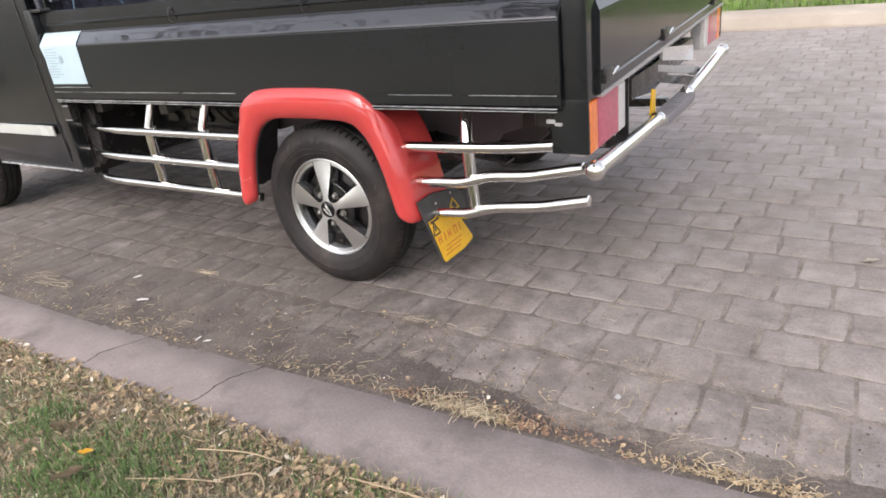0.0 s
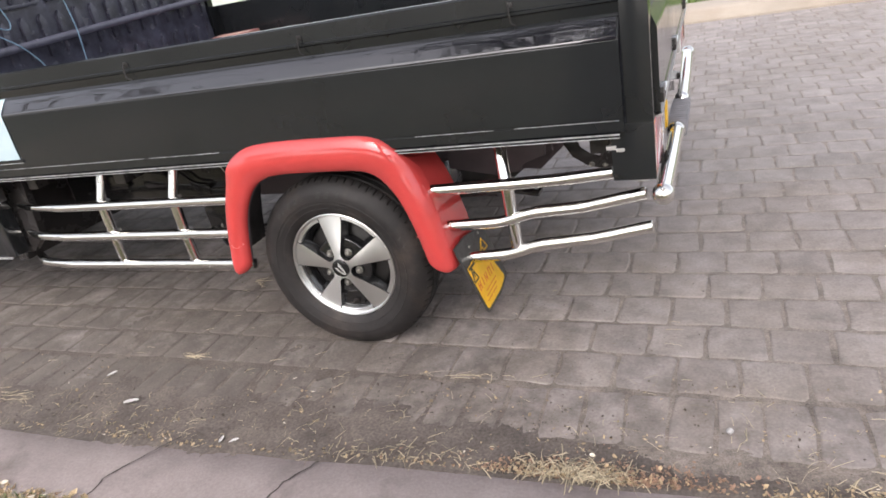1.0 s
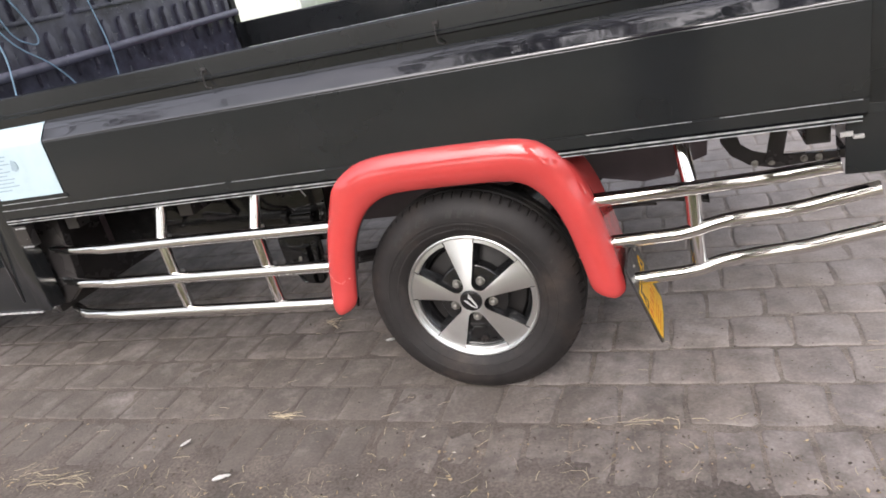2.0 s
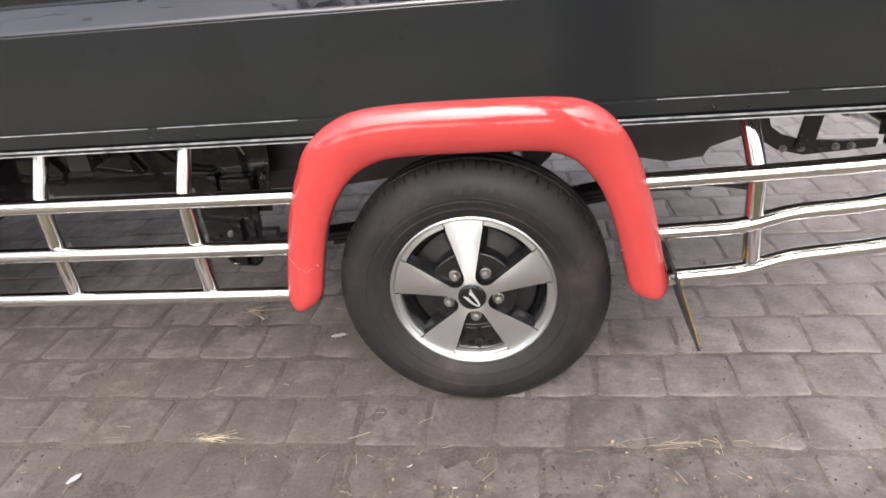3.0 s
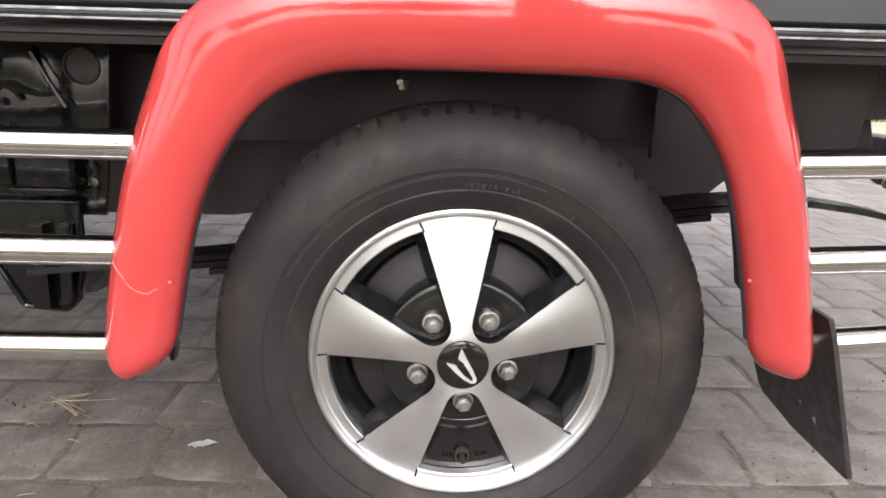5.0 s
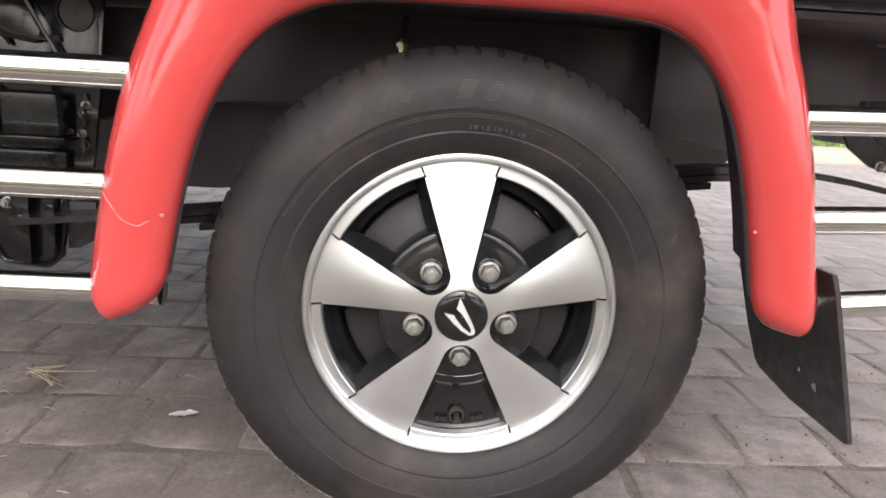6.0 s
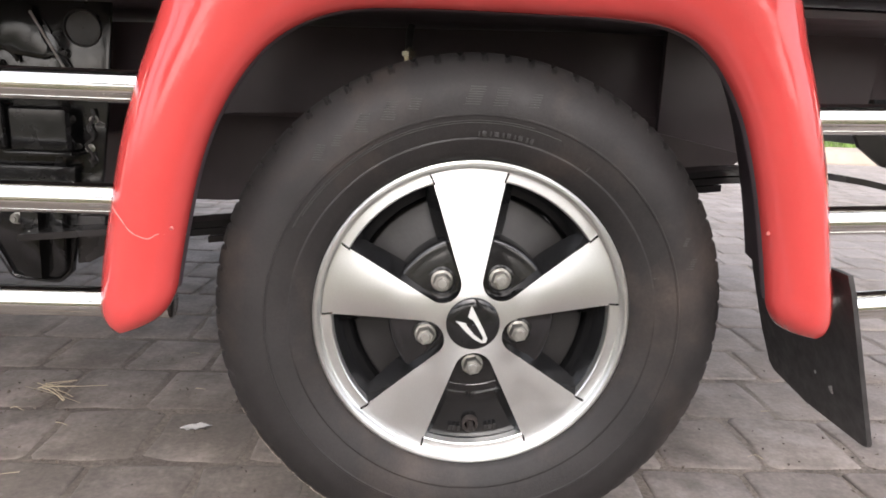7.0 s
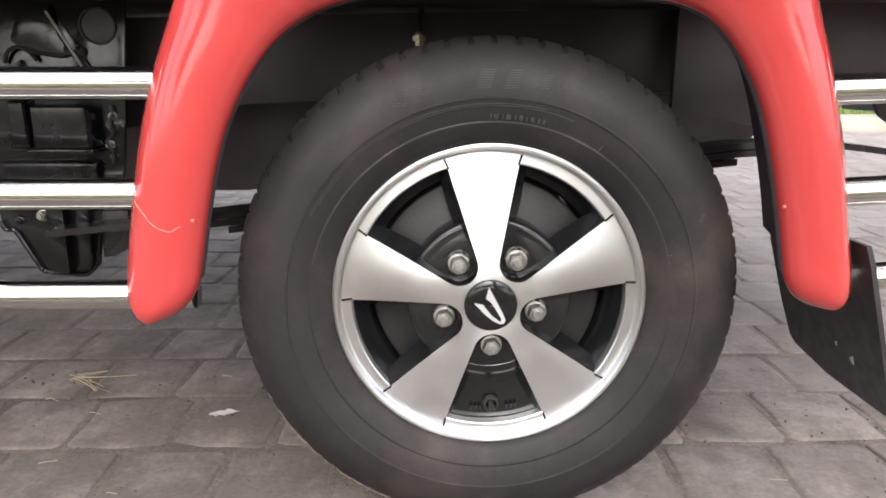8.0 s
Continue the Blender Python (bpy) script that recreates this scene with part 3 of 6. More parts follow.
def build_wheel():
    """An alloy wheel with its tyre, centred on its own origin, its outer face looking to -y."""
    outline = star_outline(0.1745, 14.4, 0.0220, 0.0580)
    bm = bmesh.new()
    vs = [bm.verts.new((x, 0, z)) for x, z in outline]
    es = [bm.edges.new((vs[i], vs[(i + 1) % len(vs)])) for i in range(len(vs))]
    bmesh.ops.triangle_fill(bm, edges=es, use_beauty=True)
    bmesh.ops.subdivide_edges(bm, edges=bm.edges, cuts=3, use_grid_fill=True)
    bmesh.ops.triangulate(bm, faces=bm.faces)
    for v in bm.verts:
        r = math.hypot(v.co.x, v.co.z)
        a = (math.degrees(math.atan2(v.co.x, v.co.z)) - WROT) % 72
        off = min(a, 72 - a) / 14.6
        ease = max(0.0, min(1.0, (r - 0.05) / 0.05)) * max(0.0, min(1.0, (0.170 - r) / 0.03))
        v.co.y = wheel_face_y(r) + 0.0020 * min(1.0, off * off) * ease * ease * (3 - 2 * ease)
    wheel = finish("wheel", bm, M_ALLOY, truck, "five-spoke alloy wheel with machined silver face and black pockets", True, 50)
    # black flanks of the spokes
    bm = bmesh.new()
    fine = []
    for (ax, az), (bx, bz) in zip(outline, outline[1:] + outline[:1]):
        cuts = max(1, round(math.hypot(bx - ax, bz - az) / 0.012))
        fine += [(ax + (bx - ax) * k / cuts, az + (bz - az) * k / cuts) for k in range(cuts)]
    n = len(fine)
    front, back = [], []
    for i, (x, z) in enumerate(fine):
        r = math.hypot(x, z)
        (ax, az), (bx, bz) = fine[i - 1], fine[(i + 1) % n]
        d = Vector((bx - ax, bz - az)).normalized()
        off = Vector((-d.y, d.x)) * float(np.interp(r, (0.060, 0.085, 0.105, 0.150, 0.172), (0.0035, 0.0110, 0.0150, 0.0130, 0.0070)))
        front.append(bm.verts.new((x, wheel_face_y(r) + 0.0034, z)))
        back.append(bm.verts.new((x + off.x, 0.046, z + off.y)))
    for i in range(n):
        bm.faces.new((front[i], front[(i + 1) % n], back[(i + 1) % n], back[i]))
    lathe(bm, [(0.0990, 0.062), (0.0980, 0.0320), (0.0965, 0.0285), (0.0940, 0.0270), (0.0900, 0.0272), (0.0840, 0.0262), (0.070, 0.0242), (0.030, 0.0235), (0.004, 0.0235)], (0, 0, 0), 80)
    for i in range(5):
        a = radians(72 * i + 36 + WROT)
        c = (0.0575 * math.sin(a), 0, 0.0575 * math.cos(a))
        lathe(bm, [(0.0165, 0.0236), (0.0160, 0.0195), (0.0138, 0.0190), (0.0132, 0.0236)], c, 24)
    part("spoke_flank", bm, M_WGLOSS, wheel, "black painted spoke flanks and hub pocket")
    # outer ring
    bm = bmesh.new()
    lathe(bm, [(0.1625, 0.0380), (0.1630, 0.0262), (0.1645, 0.0249), (0.1717, 0.0253), (0.1748, 0.0256), (0.1762, 0.0246), (0.1771, 0.0185), (0.1791, 0.0160),
               (0.1820, 0.0155), (0.1844, 0.0170), (0.1858, 0.0220), (0.1845, 0.0380)], (0, 0, 0), 144)
    part("rim_ring", bm, M_ALLOY, wheel, "bright machined rim ring", True, 24)
    for i in range(5):
        for s in (-1, 1):
            a = radians(72 * i + WROT + s * 14.6)
            bm = bmesh.new()
            box(bm, (-0.0011, 0.0232, 0.1616), (0.0011, 0.0290, 0.1745))
            bmesh.ops.rotate(bm, cent=(0, 0, 0.1742), matrix=Matrix.Rotation(radians(s * 8), 3, 'Y'), verts=bm.verts)
            bmesh.ops.rotate(bm, cent=(0, 0, 0), matrix=Matrix.Rotation(a, 3, 'Y'), verts=bm.verts)
            part("rim_notch", bm, M_WBLACK, wheel)
    # barrel, drum
    bm = bmesh.new()
    lathe(bm, [(0.1640, 0.036), (0.1600, 0.041), (0.1560, 0.046), (0.1490, 0.056), (0.1450, 0.070), (0.1440, 0.158)], (0, 0, 0), 96)
    part("rim_barrel", bm, M_WGLOSS, wheel)
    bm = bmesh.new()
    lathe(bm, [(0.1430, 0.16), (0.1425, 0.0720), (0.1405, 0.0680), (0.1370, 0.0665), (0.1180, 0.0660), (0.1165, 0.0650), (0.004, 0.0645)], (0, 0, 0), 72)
    part("brake_drum", bm, M_DRUM, wheel, "near-black brake drum")
    # bridge with the valve in the lower pocket
    bm = bmesh.new()
    mid, wdt = radians(180 + WROT), radians(21)
    prof = ((0.080, 0.030), (0.086, 0.0262), (0.0895, 0.0275), (0.094, 0.0330), (0.108, 0.0395), (0.122, 0.0405), (0.150, 0.0400), (0.161, 0.0392), (0.166, 0.0395))
    prev = None
    for k in range(13):
        a = mid - wdt + 2 * wdt * k / 12
        row = [bm.verts.new((r * math.sin(a), y, r * math.cos(a))) for r, y in prof]
        if prev:
            for j in range(len(row) - 1):
                bm.faces.new((prev[j], prev[j + 1], row[j + 1], row[j]))
        prev = row
    part("valve_bridge", bm, M_WGLOSS, wheel)
    bm = bmesh.new()
    c = (0.1405 * math.sin(mid + 0.02), 0, 0.1405 * math.cos(mid + 0.02))
    lathe(bm, [(0.0098, 0.038), (0.0098, 0.0305), (0.0088, 0.0292), (0.0072, 0.0292), (0.0068, 0.034)], c, 20)
    lathe(bm, [(0.0040, 0.038), (0.0040, 0.020), (0.0032, 0.018), (0.0005, 0.018)], c, 12)
    part("valve", bm, M_RUBBER, wheel, "black rubber tyre valve")
    for s in (-1, 1):
        for k in range(3):
            bm = bmesh.new()
            a = mid + s * (0.115 + 0.036 * k)
            r = 0.1475
            box(bm, (-0.0020, 0.0325, -0.0030), (0.0020, 0.0342, 0.0030), 0.0006)
            bmesh.ops.rotate(bm, cent=(0, 0, 0), matrix=Matrix.Rotation(a + 0.1 * k, 3, 'Y'), verts=bm.verts)
            bmesh.ops.translate(bm, vec=(r * math.sin(a), 0, r * math.cos(a)), verts=bm.verts)
            part("cast_mark", bm, M_DRUM, wheel)
    # nuts
    for i in range(5):
        a = radians(72 * i + 36 + WROT)
        bm = bmesh.new()
        hexbolt(bm, (0.0575 * math.sin(a), 0.0575 * math.cos(a)), 0.0110, 0.0110, 0.0125)
        part("wheel_nut", bm, M_NUT, wheel, "zinc-plated wheel nut", True, 30)
    # centre cap with a plain raised wedge
    bm = bmesh.new()
    lathe(bm, [(0.0310, 0.006), (0.0308, 0.0015), (0.0295, 0.0002), (0.020, -0.0012), (0.0005, -0.0016)], (0, 0, 0), 56)
    cap = part("centre_cap", bm, M_WBLACK, wheel, "black wheel centre cap", True, 50)
    bm = bmesh.new()
    prism(bm, [(-0.0027, 0.0230), (0.0058, 0.0066), (0.0128, -0.0066), (0.0168, -0.0160), (0.0151, -0.0208), (0.0115, -0.0190), (0.0120, -0.0146), (0.0066, -0.0053), (0.0, 0.0049), (-0.0062, 0.0097)], 'y', -0.0034, 0.0)
    prism(bm, [(-0.0195, 0.0040), (-0.0084, 0.0018), (-0.0066, -0.0018), (0.0018, -0.0120), (0.0115, -0.0194), (0.0148, -0.0209), (0.0102, -0.0214), (0.0009, -0.0164), (-0.0084, -0.0080)], 'y', -0.0032, 0.0)
    part("emblem", bm, M_SATIN, wheel, "plain silver wedge emblem")
    # tyre
    bm = bmesh.new()
    prof = [(0.176, 0.038), (0.1812, 0.024), (0.1864, 0.0175), (0.1892, 0.0130), (0.1945, 0.0100), (0.205, 0.0030), (0.2085, 0.0018), (0.2105, 0.0024), (0.2200, -0.0015),
            (0.2330, -0.0040), (0.2340, -0.0052), (0.2355, -0.0052), (0.2365, -0.0040), (0.250, -0.0040), (0.262, -0.0005), (0.2725, 0.0060), (0.2810, 0.0130),
            (0.2885, 0.0210), (0.2935, 0.0270), (0.2968, 0.0330), (0.2985, 0.0400), (0.2990, 0.0480), (0.2890, 0.0500), (0.2890, 0.0560), (0.2990, 0.0580),
            (0.2990, 0.0800), (0.2900, 0.0820), (0.2900, 0.0880), (0.2990, 0.0900), (0.2985, 0.1100), (0.2890, 0.1120), (0.2890, 0.1180), (0.2945, 0.1200),
            (0.2920, 0.1350), (0.280, 0.150), (0.250, 0.167), (0.210, 0.163), (0.178, 0.145)]
    prof = [(r + 0.0018 * max(0.0, min(1.0, (r - 0.255) / 0.035)), d) for r, d in prof]
    sides = 720
    tread_mesh = bmesh.new()
    cut = [k for k, (r, d) in enumerate(prof) if r > 0.2993]
    shoulder, inside = prof[:cut[0] + 1], prof[cut[-1]:]
    rings = [(q, shoulder[j]) for j, q in enumerate(lathe(bm, shoulder, (0, 0, 0), sides))]
    rings += [(q, inside[j]) for j, q in enumerate(lathe(bm, inside, (0, 0, 0), 120))]
    rings += [(q, prof[cut[0] + j]) for j, q in enumerate(lathe(tread_mesh, prof[cut[0]:cut[-1] + 1], (0, 0, 0), sides))]
    for ring, (r, d) in rings:
        if len(ring) == sides and r > 0.2943 and 0.006 < d < 0.049:
            for k, v in enumerate(ring):
                if k % 10 in (0, 1):
                    s = (r - 0.0034) / r
                    v.co = Vector((v.co.x * s, v.co.y + 0.0020, v.co.z * s))
        for v in ring:
            if v.co.z < -0.2930:
                v.co.z = -0.2930 - (-0.2930 - v.co.z) * 0.4
    tyre = part("tyre", bm, M_RUBBER, wheel, "dusty black radial tyre", True, 35)
    # Tread takes a darker rubber than the sidewalls: the arch's shade as colour
    part("tread", tread_mesh, M_TREAD, tyre, "grooved tread darkened for the wheel arch's shade", True, 35)
    flakes = random.Random(5)
    verts, faces = [], []
    for _ in range(150):
        a, r = radians(flakes.uniform(196, 246)), flakes.gauss(0.2953, 0.0022)
        e = 0.0008 + 0.0022 * flakes.random() ** 2
        c = Vector((r * math.sin(a), np.interp(r, (0.2823, 0.2903, 0.2953, 0.2986), (0.0130, 0.0210, 0.0270, 0.0330)) - 0.0010, r * math.cos(a)))
        if c.z < -0.288:
            continue
        b = len(verts)
        verts += [tuple(c + Vector((e * 1.5 * math.cos(a), 0, -e * 1.5 * math.sin(a)))), tuple(c + Vector((0, -e, e))), tuple(c - Vector((e * 1.8 * math.cos(a), 0, -e * 1.8 * math.sin(a)))), tuple(c + Vector((0, 0.5 * e, -e)))]
        faces += [(b, b + 1, b + 2), (b, b + 2, b + 3)]
    me = bpy.data.meshes.new("mud_flakes")
    me.from_pydata(verts, [], faces)
    me.materials.append(M_MUD)
    ob = new("mud_flakes", me)
    ob.parent = wheel
    tagged(ob, "pale dried mud flakes on the tyre's shoulder", kind="stuff")
    # moulded hatch marks and fine circles on the sidewall
    for deg, rr, rows_n, length in ((-42, 0.2560, 7, 0.016), (-37, 0.2550, 5, 0.011), (-29.5, 0.2560, 8, 0.018), (-22.5, 0.2560, 8, 0.018), (-16.5, 0.2550, 5, 0.014),
                                    (-2, 0.2560, 8, 0.020), (4.5, 0.2560, 8, 0.018), (12.5, 0.2580, 6, 0.012), (66, 0.2560, 4, 0.008), (72, 0.2560, 5, 0.010)):
        bm = bmesh.new()
        for k in range(rows_n):
            z = (k - rows_n / 2) * 0.0026
            half = 0.5 * length * 0.82
            ang = radians(deg)
            cx, cz = rr * math.sin(ang) + 0.35 * z, rr * math.cos(ang) + z
            rad = math.hypot(cx, cz)
            y = np.interp(rad, (0.2365, 0.250, 0.262, 0.2725), (-0.0040, -0.0040, -0.0005, 0.0060))
            box(bm, (cx - half, y - 0.0006, cz - 0.0005), (cx + half, y + 0.002, cz + 0.0005))
        tagged(part("sidewall_hatch", bm, M_RIDGE, wheel), kind="stuff")
    for r, a0, a1, y in ((0.2285, -62, 14, -0.0034), (0.2262, -58, 22, -0.0030)):
        bm = bmesh.new()
        pts = [Vector((r * math.sin(radians(a)), y, r * math.cos(radians(a)))) for a in np.linspace(a0, a1, 60)]
        tube(bm, pts, 0.0007, 5)
        part("sidewall_line", bm, M_RIDGE, wheel)
    for deg, w in ((-1, 1.2), (0.5, 2.6), (2.4, 1.0), (4.0, 2.8), (6.0, 1.2), (7.6, 2.4), (9.4, 1.0), (11.0, 2.6), (13.0, 1.2), (14.4, 2.2), (33, 1.0), (74, 0.8)):
        bm = bmesh.new()
        box(bm, (-0.0009 * w, -0.0092, -0.0030), (0.0009 * w, -0.0068, 0.0030), 0.0005)
        bmesh.ops.rotate(bm, cent=(0, 0, 0), matrix=Matrix.Rotation(radians(deg), 3, 'Y'), verts=bm.verts)
        bmesh.ops.translate(bm, vec=(0.2145 * math.sin(radians(deg)), 0.0085, 0.2145 * math.cos(radians(deg))), verts=bm.verts)
        part("sidewall_mark", bm, M_RUBBER, wheel)
    return wheel


wheel = build_wheel()
wheel.matrix_basis = pose(-0.0030, -0.020, 0.2970)
copy_thing(wheel, pose(-2.80, 0.030, 0.2950, 0, 25, 0))
copy_thing(wheel, pose(-0.0055, 1.595, 0.2950, 0, 40, 180))
copy_thing(wheel, pose(-2.80, 1.575, 0.2950, 0, 10, 180))

# ---- red wheel-arch flare
OUTER = [(-0.4120, 0.336), (-0.404, 0.386), (-0.383, 0.487), (-0.360, 0.562), (-0.331, 0.629), (-0.305, 0.666), (-0.264, 0.702), (-0.204, 0.730), (-0.112, 0.7375),
         (0.045, 0.7375), (0.195, 0.7345), (0.249, 0.721), (0.294, 0.684), (0.325, 0.633), (0.347, 0.580), (0.363, 0.526), (0.379, 0.470), (0.396, 0.379), (0.4040, 0.345)]
INNER = [(-0.3235, 0.349), (-0.313, 0.402), (-0.300, 0.458), (-0.282, 0.510), (-0.255, 0.558), (-0.222, 0.597), (-0.175, 0.623), (-0.121, 0.633), (0.02, 0.633), (0.156, 0.631),
         (0.204, 0.618), (0.230, 0.597), (0.253, 0.568), (0.273, 0.532), (0.292, 0.476), (0.309, 0.408), (0.3205, 0.352)]


def resample(pts, n, rounds=3):
    pts = np.array(pts, float)
    for _ in range(rounds):
        a, b = pts[:-1] * 0.75 + pts[1:] * 0.25, pts[:-1] * 0.25 + pts[1:] * 0.75
        mid = np.empty((len(a) * 2, 2))
        mid[0::2], mid[1::2] = a, b
        pts = np.vstack([pts[:1], mid, pts[-1:]])
    s = np.concatenate([[0], np.cumsum(np.hypot(*np.diff(pts, axis=0).T))])
    t = np.linspace(0, s[-1], n)
    return np.column_stack([np.interp(t, s, pts[:, 0]), np.interp(t, s, pts[:, 1])])


FLARE_SECTION = [(0.00, 0.006), (0.00, -0.022), (0.012, -0.0290), (0.05, -0.0365), (0.10, -0.0440), (0.17, -0.0520), (0.26, -0.0600), (0.38, -0.0655), (0.52, -0.0680), (0.66, -0.0672), (0.80, -0.0630), (0.90, -0.0575),
                 (0.965, -0.0515), (0.992, -0.0460), (1.0, -0.0400), (0.994, -0.0350)]


def flare_rows(n=84, tips=14):
    """Outer and inner edge of the flare from tip to tip: (outer, inner, how far into the tip)."""
    o, i = resample(OUTER, n), resample(INNER, n)
    ends = []
    for a, b, d, reach, pivot, square, flat in ((o[0], i[0], np.array((-0.15, -0.989)), 0.053, 0.38, 2.5, 0.18), (o[-1], i[-1], np.array((0.12, -0.993)), 0.048, 0.33, 3.4, 0.30)):
        extra = []
        for k in range(1, tips + 1):
            t = math.sin(k / tips * math.pi / 2)
            m = a + (b - a) * pivot
            wo, wi = max(0.0, 1 - t ** square) ** (1 / square), max(0.0, 1 - t ** 2.2) ** (1 / 2.2)
            wo, wi = flat + (1 - flat) * wo, flat + (1 - flat) * wi
            extra.append((m + (a - m) * wo + d * reach * t, m + (b - m) * wi + d * reach * t, t))
        ends.append(extra)
    return ends[0][::-1] + [(o[k], i[k], 0.0) for k in range(n)] + ends[1]


def flare_mesh(bm):
    grid = []
    for a, b, t in flare_rows():
        line = []
        for s, y in FLARE_SECTION:
            p = a + (b - a) * s
            yy = 0.006 + (y - 0.006) * (1 - 0.22 * t ** 4)
            # over the side panel the flare stands in front of it
            up = max(0.0, min(1.0, (p[1] - 0.600) / 0.085))
            up = up * up * (3 - 2 * up)
            yy += (-0.0500 + (yy + 0.022) * 0.52 - yy) * up * max(0.0, 1 - max(0.0, s - 0.55) / 0.45)
            line.append(bm.verts.new((p[0], yy, p[1])))
        grid.append(line)
    for p, q in zip(grid, grid[1:]):
        for k in range(len(FLARE_SECTION) - 1):
            bm.faces.new((p[k], p[k + 1], q[k + 1], q[k]))
    bm.faces.new(grid[0])
    bm.faces.new(grid[-1][::-1])


bm = bmesh.new()
flare_mesh(bm)
flare = part("wheel_arch_flare", bm, M_RED, truck, "glossy red moulded plastic wheel-arch flare", True, 42)
# narrow black flange inside the opening
bm = bmesh.new()
prev = None
fl_rows = [r for r in flare_rows() if r[2] < 0.25]
for a, b, t in fl_rows:
    depth = 0.010
    out = (a - b) / np.hypot(*(a - b))
    row = []
    for q, y in ((0.0022, -0.0400), (-0.0006, -0.0345), (-0.0008, -0.038 + depth), (0.0030, -0.037 + depth)):
        w = b + out * q
        row.append(bm.verts.new((w[0], y, w[1])))
    if prev:
        for j in range(4):
            bm.faces.new((prev[j], prev[(j + 1) % 4], row[(j + 1) % 4], row[j]))
    else:
        bm.faces.new(row)
    prev = row
bm.faces.new(prev[::-1])
part("inner_flange", bm, M_LINER, flare, "dull black flange inside the opening")
# inner mudguard behind the rear leg: red outside, dark inside
LINER = [(0.205, 0.668), (0.268, 0.640), (0.311, 0.590), (0.340, 0.520), (0.361, 0.440), (0.378, 0.360), (0.387, 0.305)]
for off, mat, lab in ((-0.012, M_RED, "red outer skin of the mudguard"), (-0.005, M_LINER, "dark inner skin of the mudguard")):
    bm = bmesh.new()
    pts = resample(LINER, 22)
    rows = []
    for k in range(22):
        d = pts[min(k + 1, 21)] - pts[max(k - 1, 0)]
        d = d / np.hypot(*d)
        nrm = np.array([-d[1], d[0]]) * -1
        row = []
        for j in range(6):
            y = -0.030 + 0.185 * j / 5
            cut = 0.045 * (j / 5) * (k / 21)
            for e in (0.0, 0.004):
                p = pts[k] + nrm * (e - off) * -1
                row.append((p[0] - 0.02 * cut, y, p[1] + cut))
        rows.append(row)
    verts = [[bm.verts.new(c) for c in row] for row in rows]
    for p, q in zip(verts, verts[1:]):
        for j in range(0, 10, 2):
            bm.faces.new((p[j], p[j + 2], q[j + 2], q[j]))
            bm.faces.new((p[j + 1], q[j + 1], q[j + 3], p[j + 3]))
        bm.faces.new((p[0], q[0], q[1], p[1]))
        bm.faces.new((p[10], p[11], q[11], q[10]))
    for p in (verts[0], verts[-1]):
        for j in range(0, 10, 2):
            bm.faces.new((p[j], p[j + 1], p[j + 3], p[j + 2]))
    part("mudguard_skin", bm, mat, flare, lab)
# short dark mudguard ahead of the wheel, behind the front leg
bm = bmesh.new()
shield = resample([(-0.250, 0.662), (-0.300, 0.640), (-0.340, 0.590), (-0.368, 0.520), (-0.388, 0.440), (-0.402, 0.370), (-0.408, 0.335)], 18)
rows = []
for k, (x, z) in enumerate(shield):
    rows.append([bm.verts.new((x - e, y, z + e * 0.3)) for y, e in ((-0.015, 0.0), (0.06, 0.0), (0.165, 0.0), (0.165, 0.004), (0.06, 0.004), (-0.015, 0.004))])
for p, q in zip(rows, rows[1:]):
    for j in range(6):
        bm.faces.new((p[j], p[(j + 1) % 6], q[(j + 1) % 6], q[j]))
bm.faces.new(rows[0][::-1])
bm.faces.new(rows[-1])
part("mudguard_skin", bm, M_FLAP, flare, "dark inner skin of the mudguard")
# a pale crack line and chips in the flare
bm = bmesh.new()
o_line, i_line = resample(OUTER, 84), resample(INNER, 84)


def on_flare(s, z, front=True):
    """The flare's surface at share s of its width, at height z on the front or rear leg."""
    pts = o_line + (i_line - o_line) * s
    pts = pts[:30] if front else pts[54:]
    k = int(np.argmin(np.abs(pts[:, 1] - z)))
    y = np.interp(s, [q[0] for q in FLARE_SECTION[2:15]], [q[1] for q in FLARE_SECTION[2:15]])
    return Vector((pts[k, 0], y, z))


crack = [(-0.386, 0.0, 0.426), (-0.378, 0.0, 0.422), (-0.371, 0.0, 0.416), (-0.361, 0.0, 0.404), (-0.352, 0.0, 0.399), (-0.343, 0.0, 0.396), (-0.334, 0.0, 0.402), (-0.326, 0.0, 0.400), (-0.314, 0.0, 0.397)]
line = []
for x, _, z in crack:
    k = int(np.argmin(np.abs(o_line[:30, 1] - z)))
    s = (x - o_line[k, 0]) / (i_line[k, 0] - o_line[k, 0])
    line.append(Vector((x, np.interp(s, [q[0] for q in FLARE_SECTION[2:15]], [q[1] for q in FLARE_SECTION[2:15]]), z)))
tube(bm, smooth_path(line, 0.003, 2), 0.0007, 6)
part("scratch", bm, M_CRACK, flare, "pale hairline crack in the red plastic")
for s, z, ahead in ((0.97, 0.418, False), (0.88, 0.407, True)):
    bm = bmesh.new()
    bmesh.ops.create_icosphere(bm, subdivisions=1, radius=0.0024, matrix=Matrix.Translation(on_flare(s, z, ahead)))
    part("chip", bm, M_CRACK, flare, "small pale paint chip")


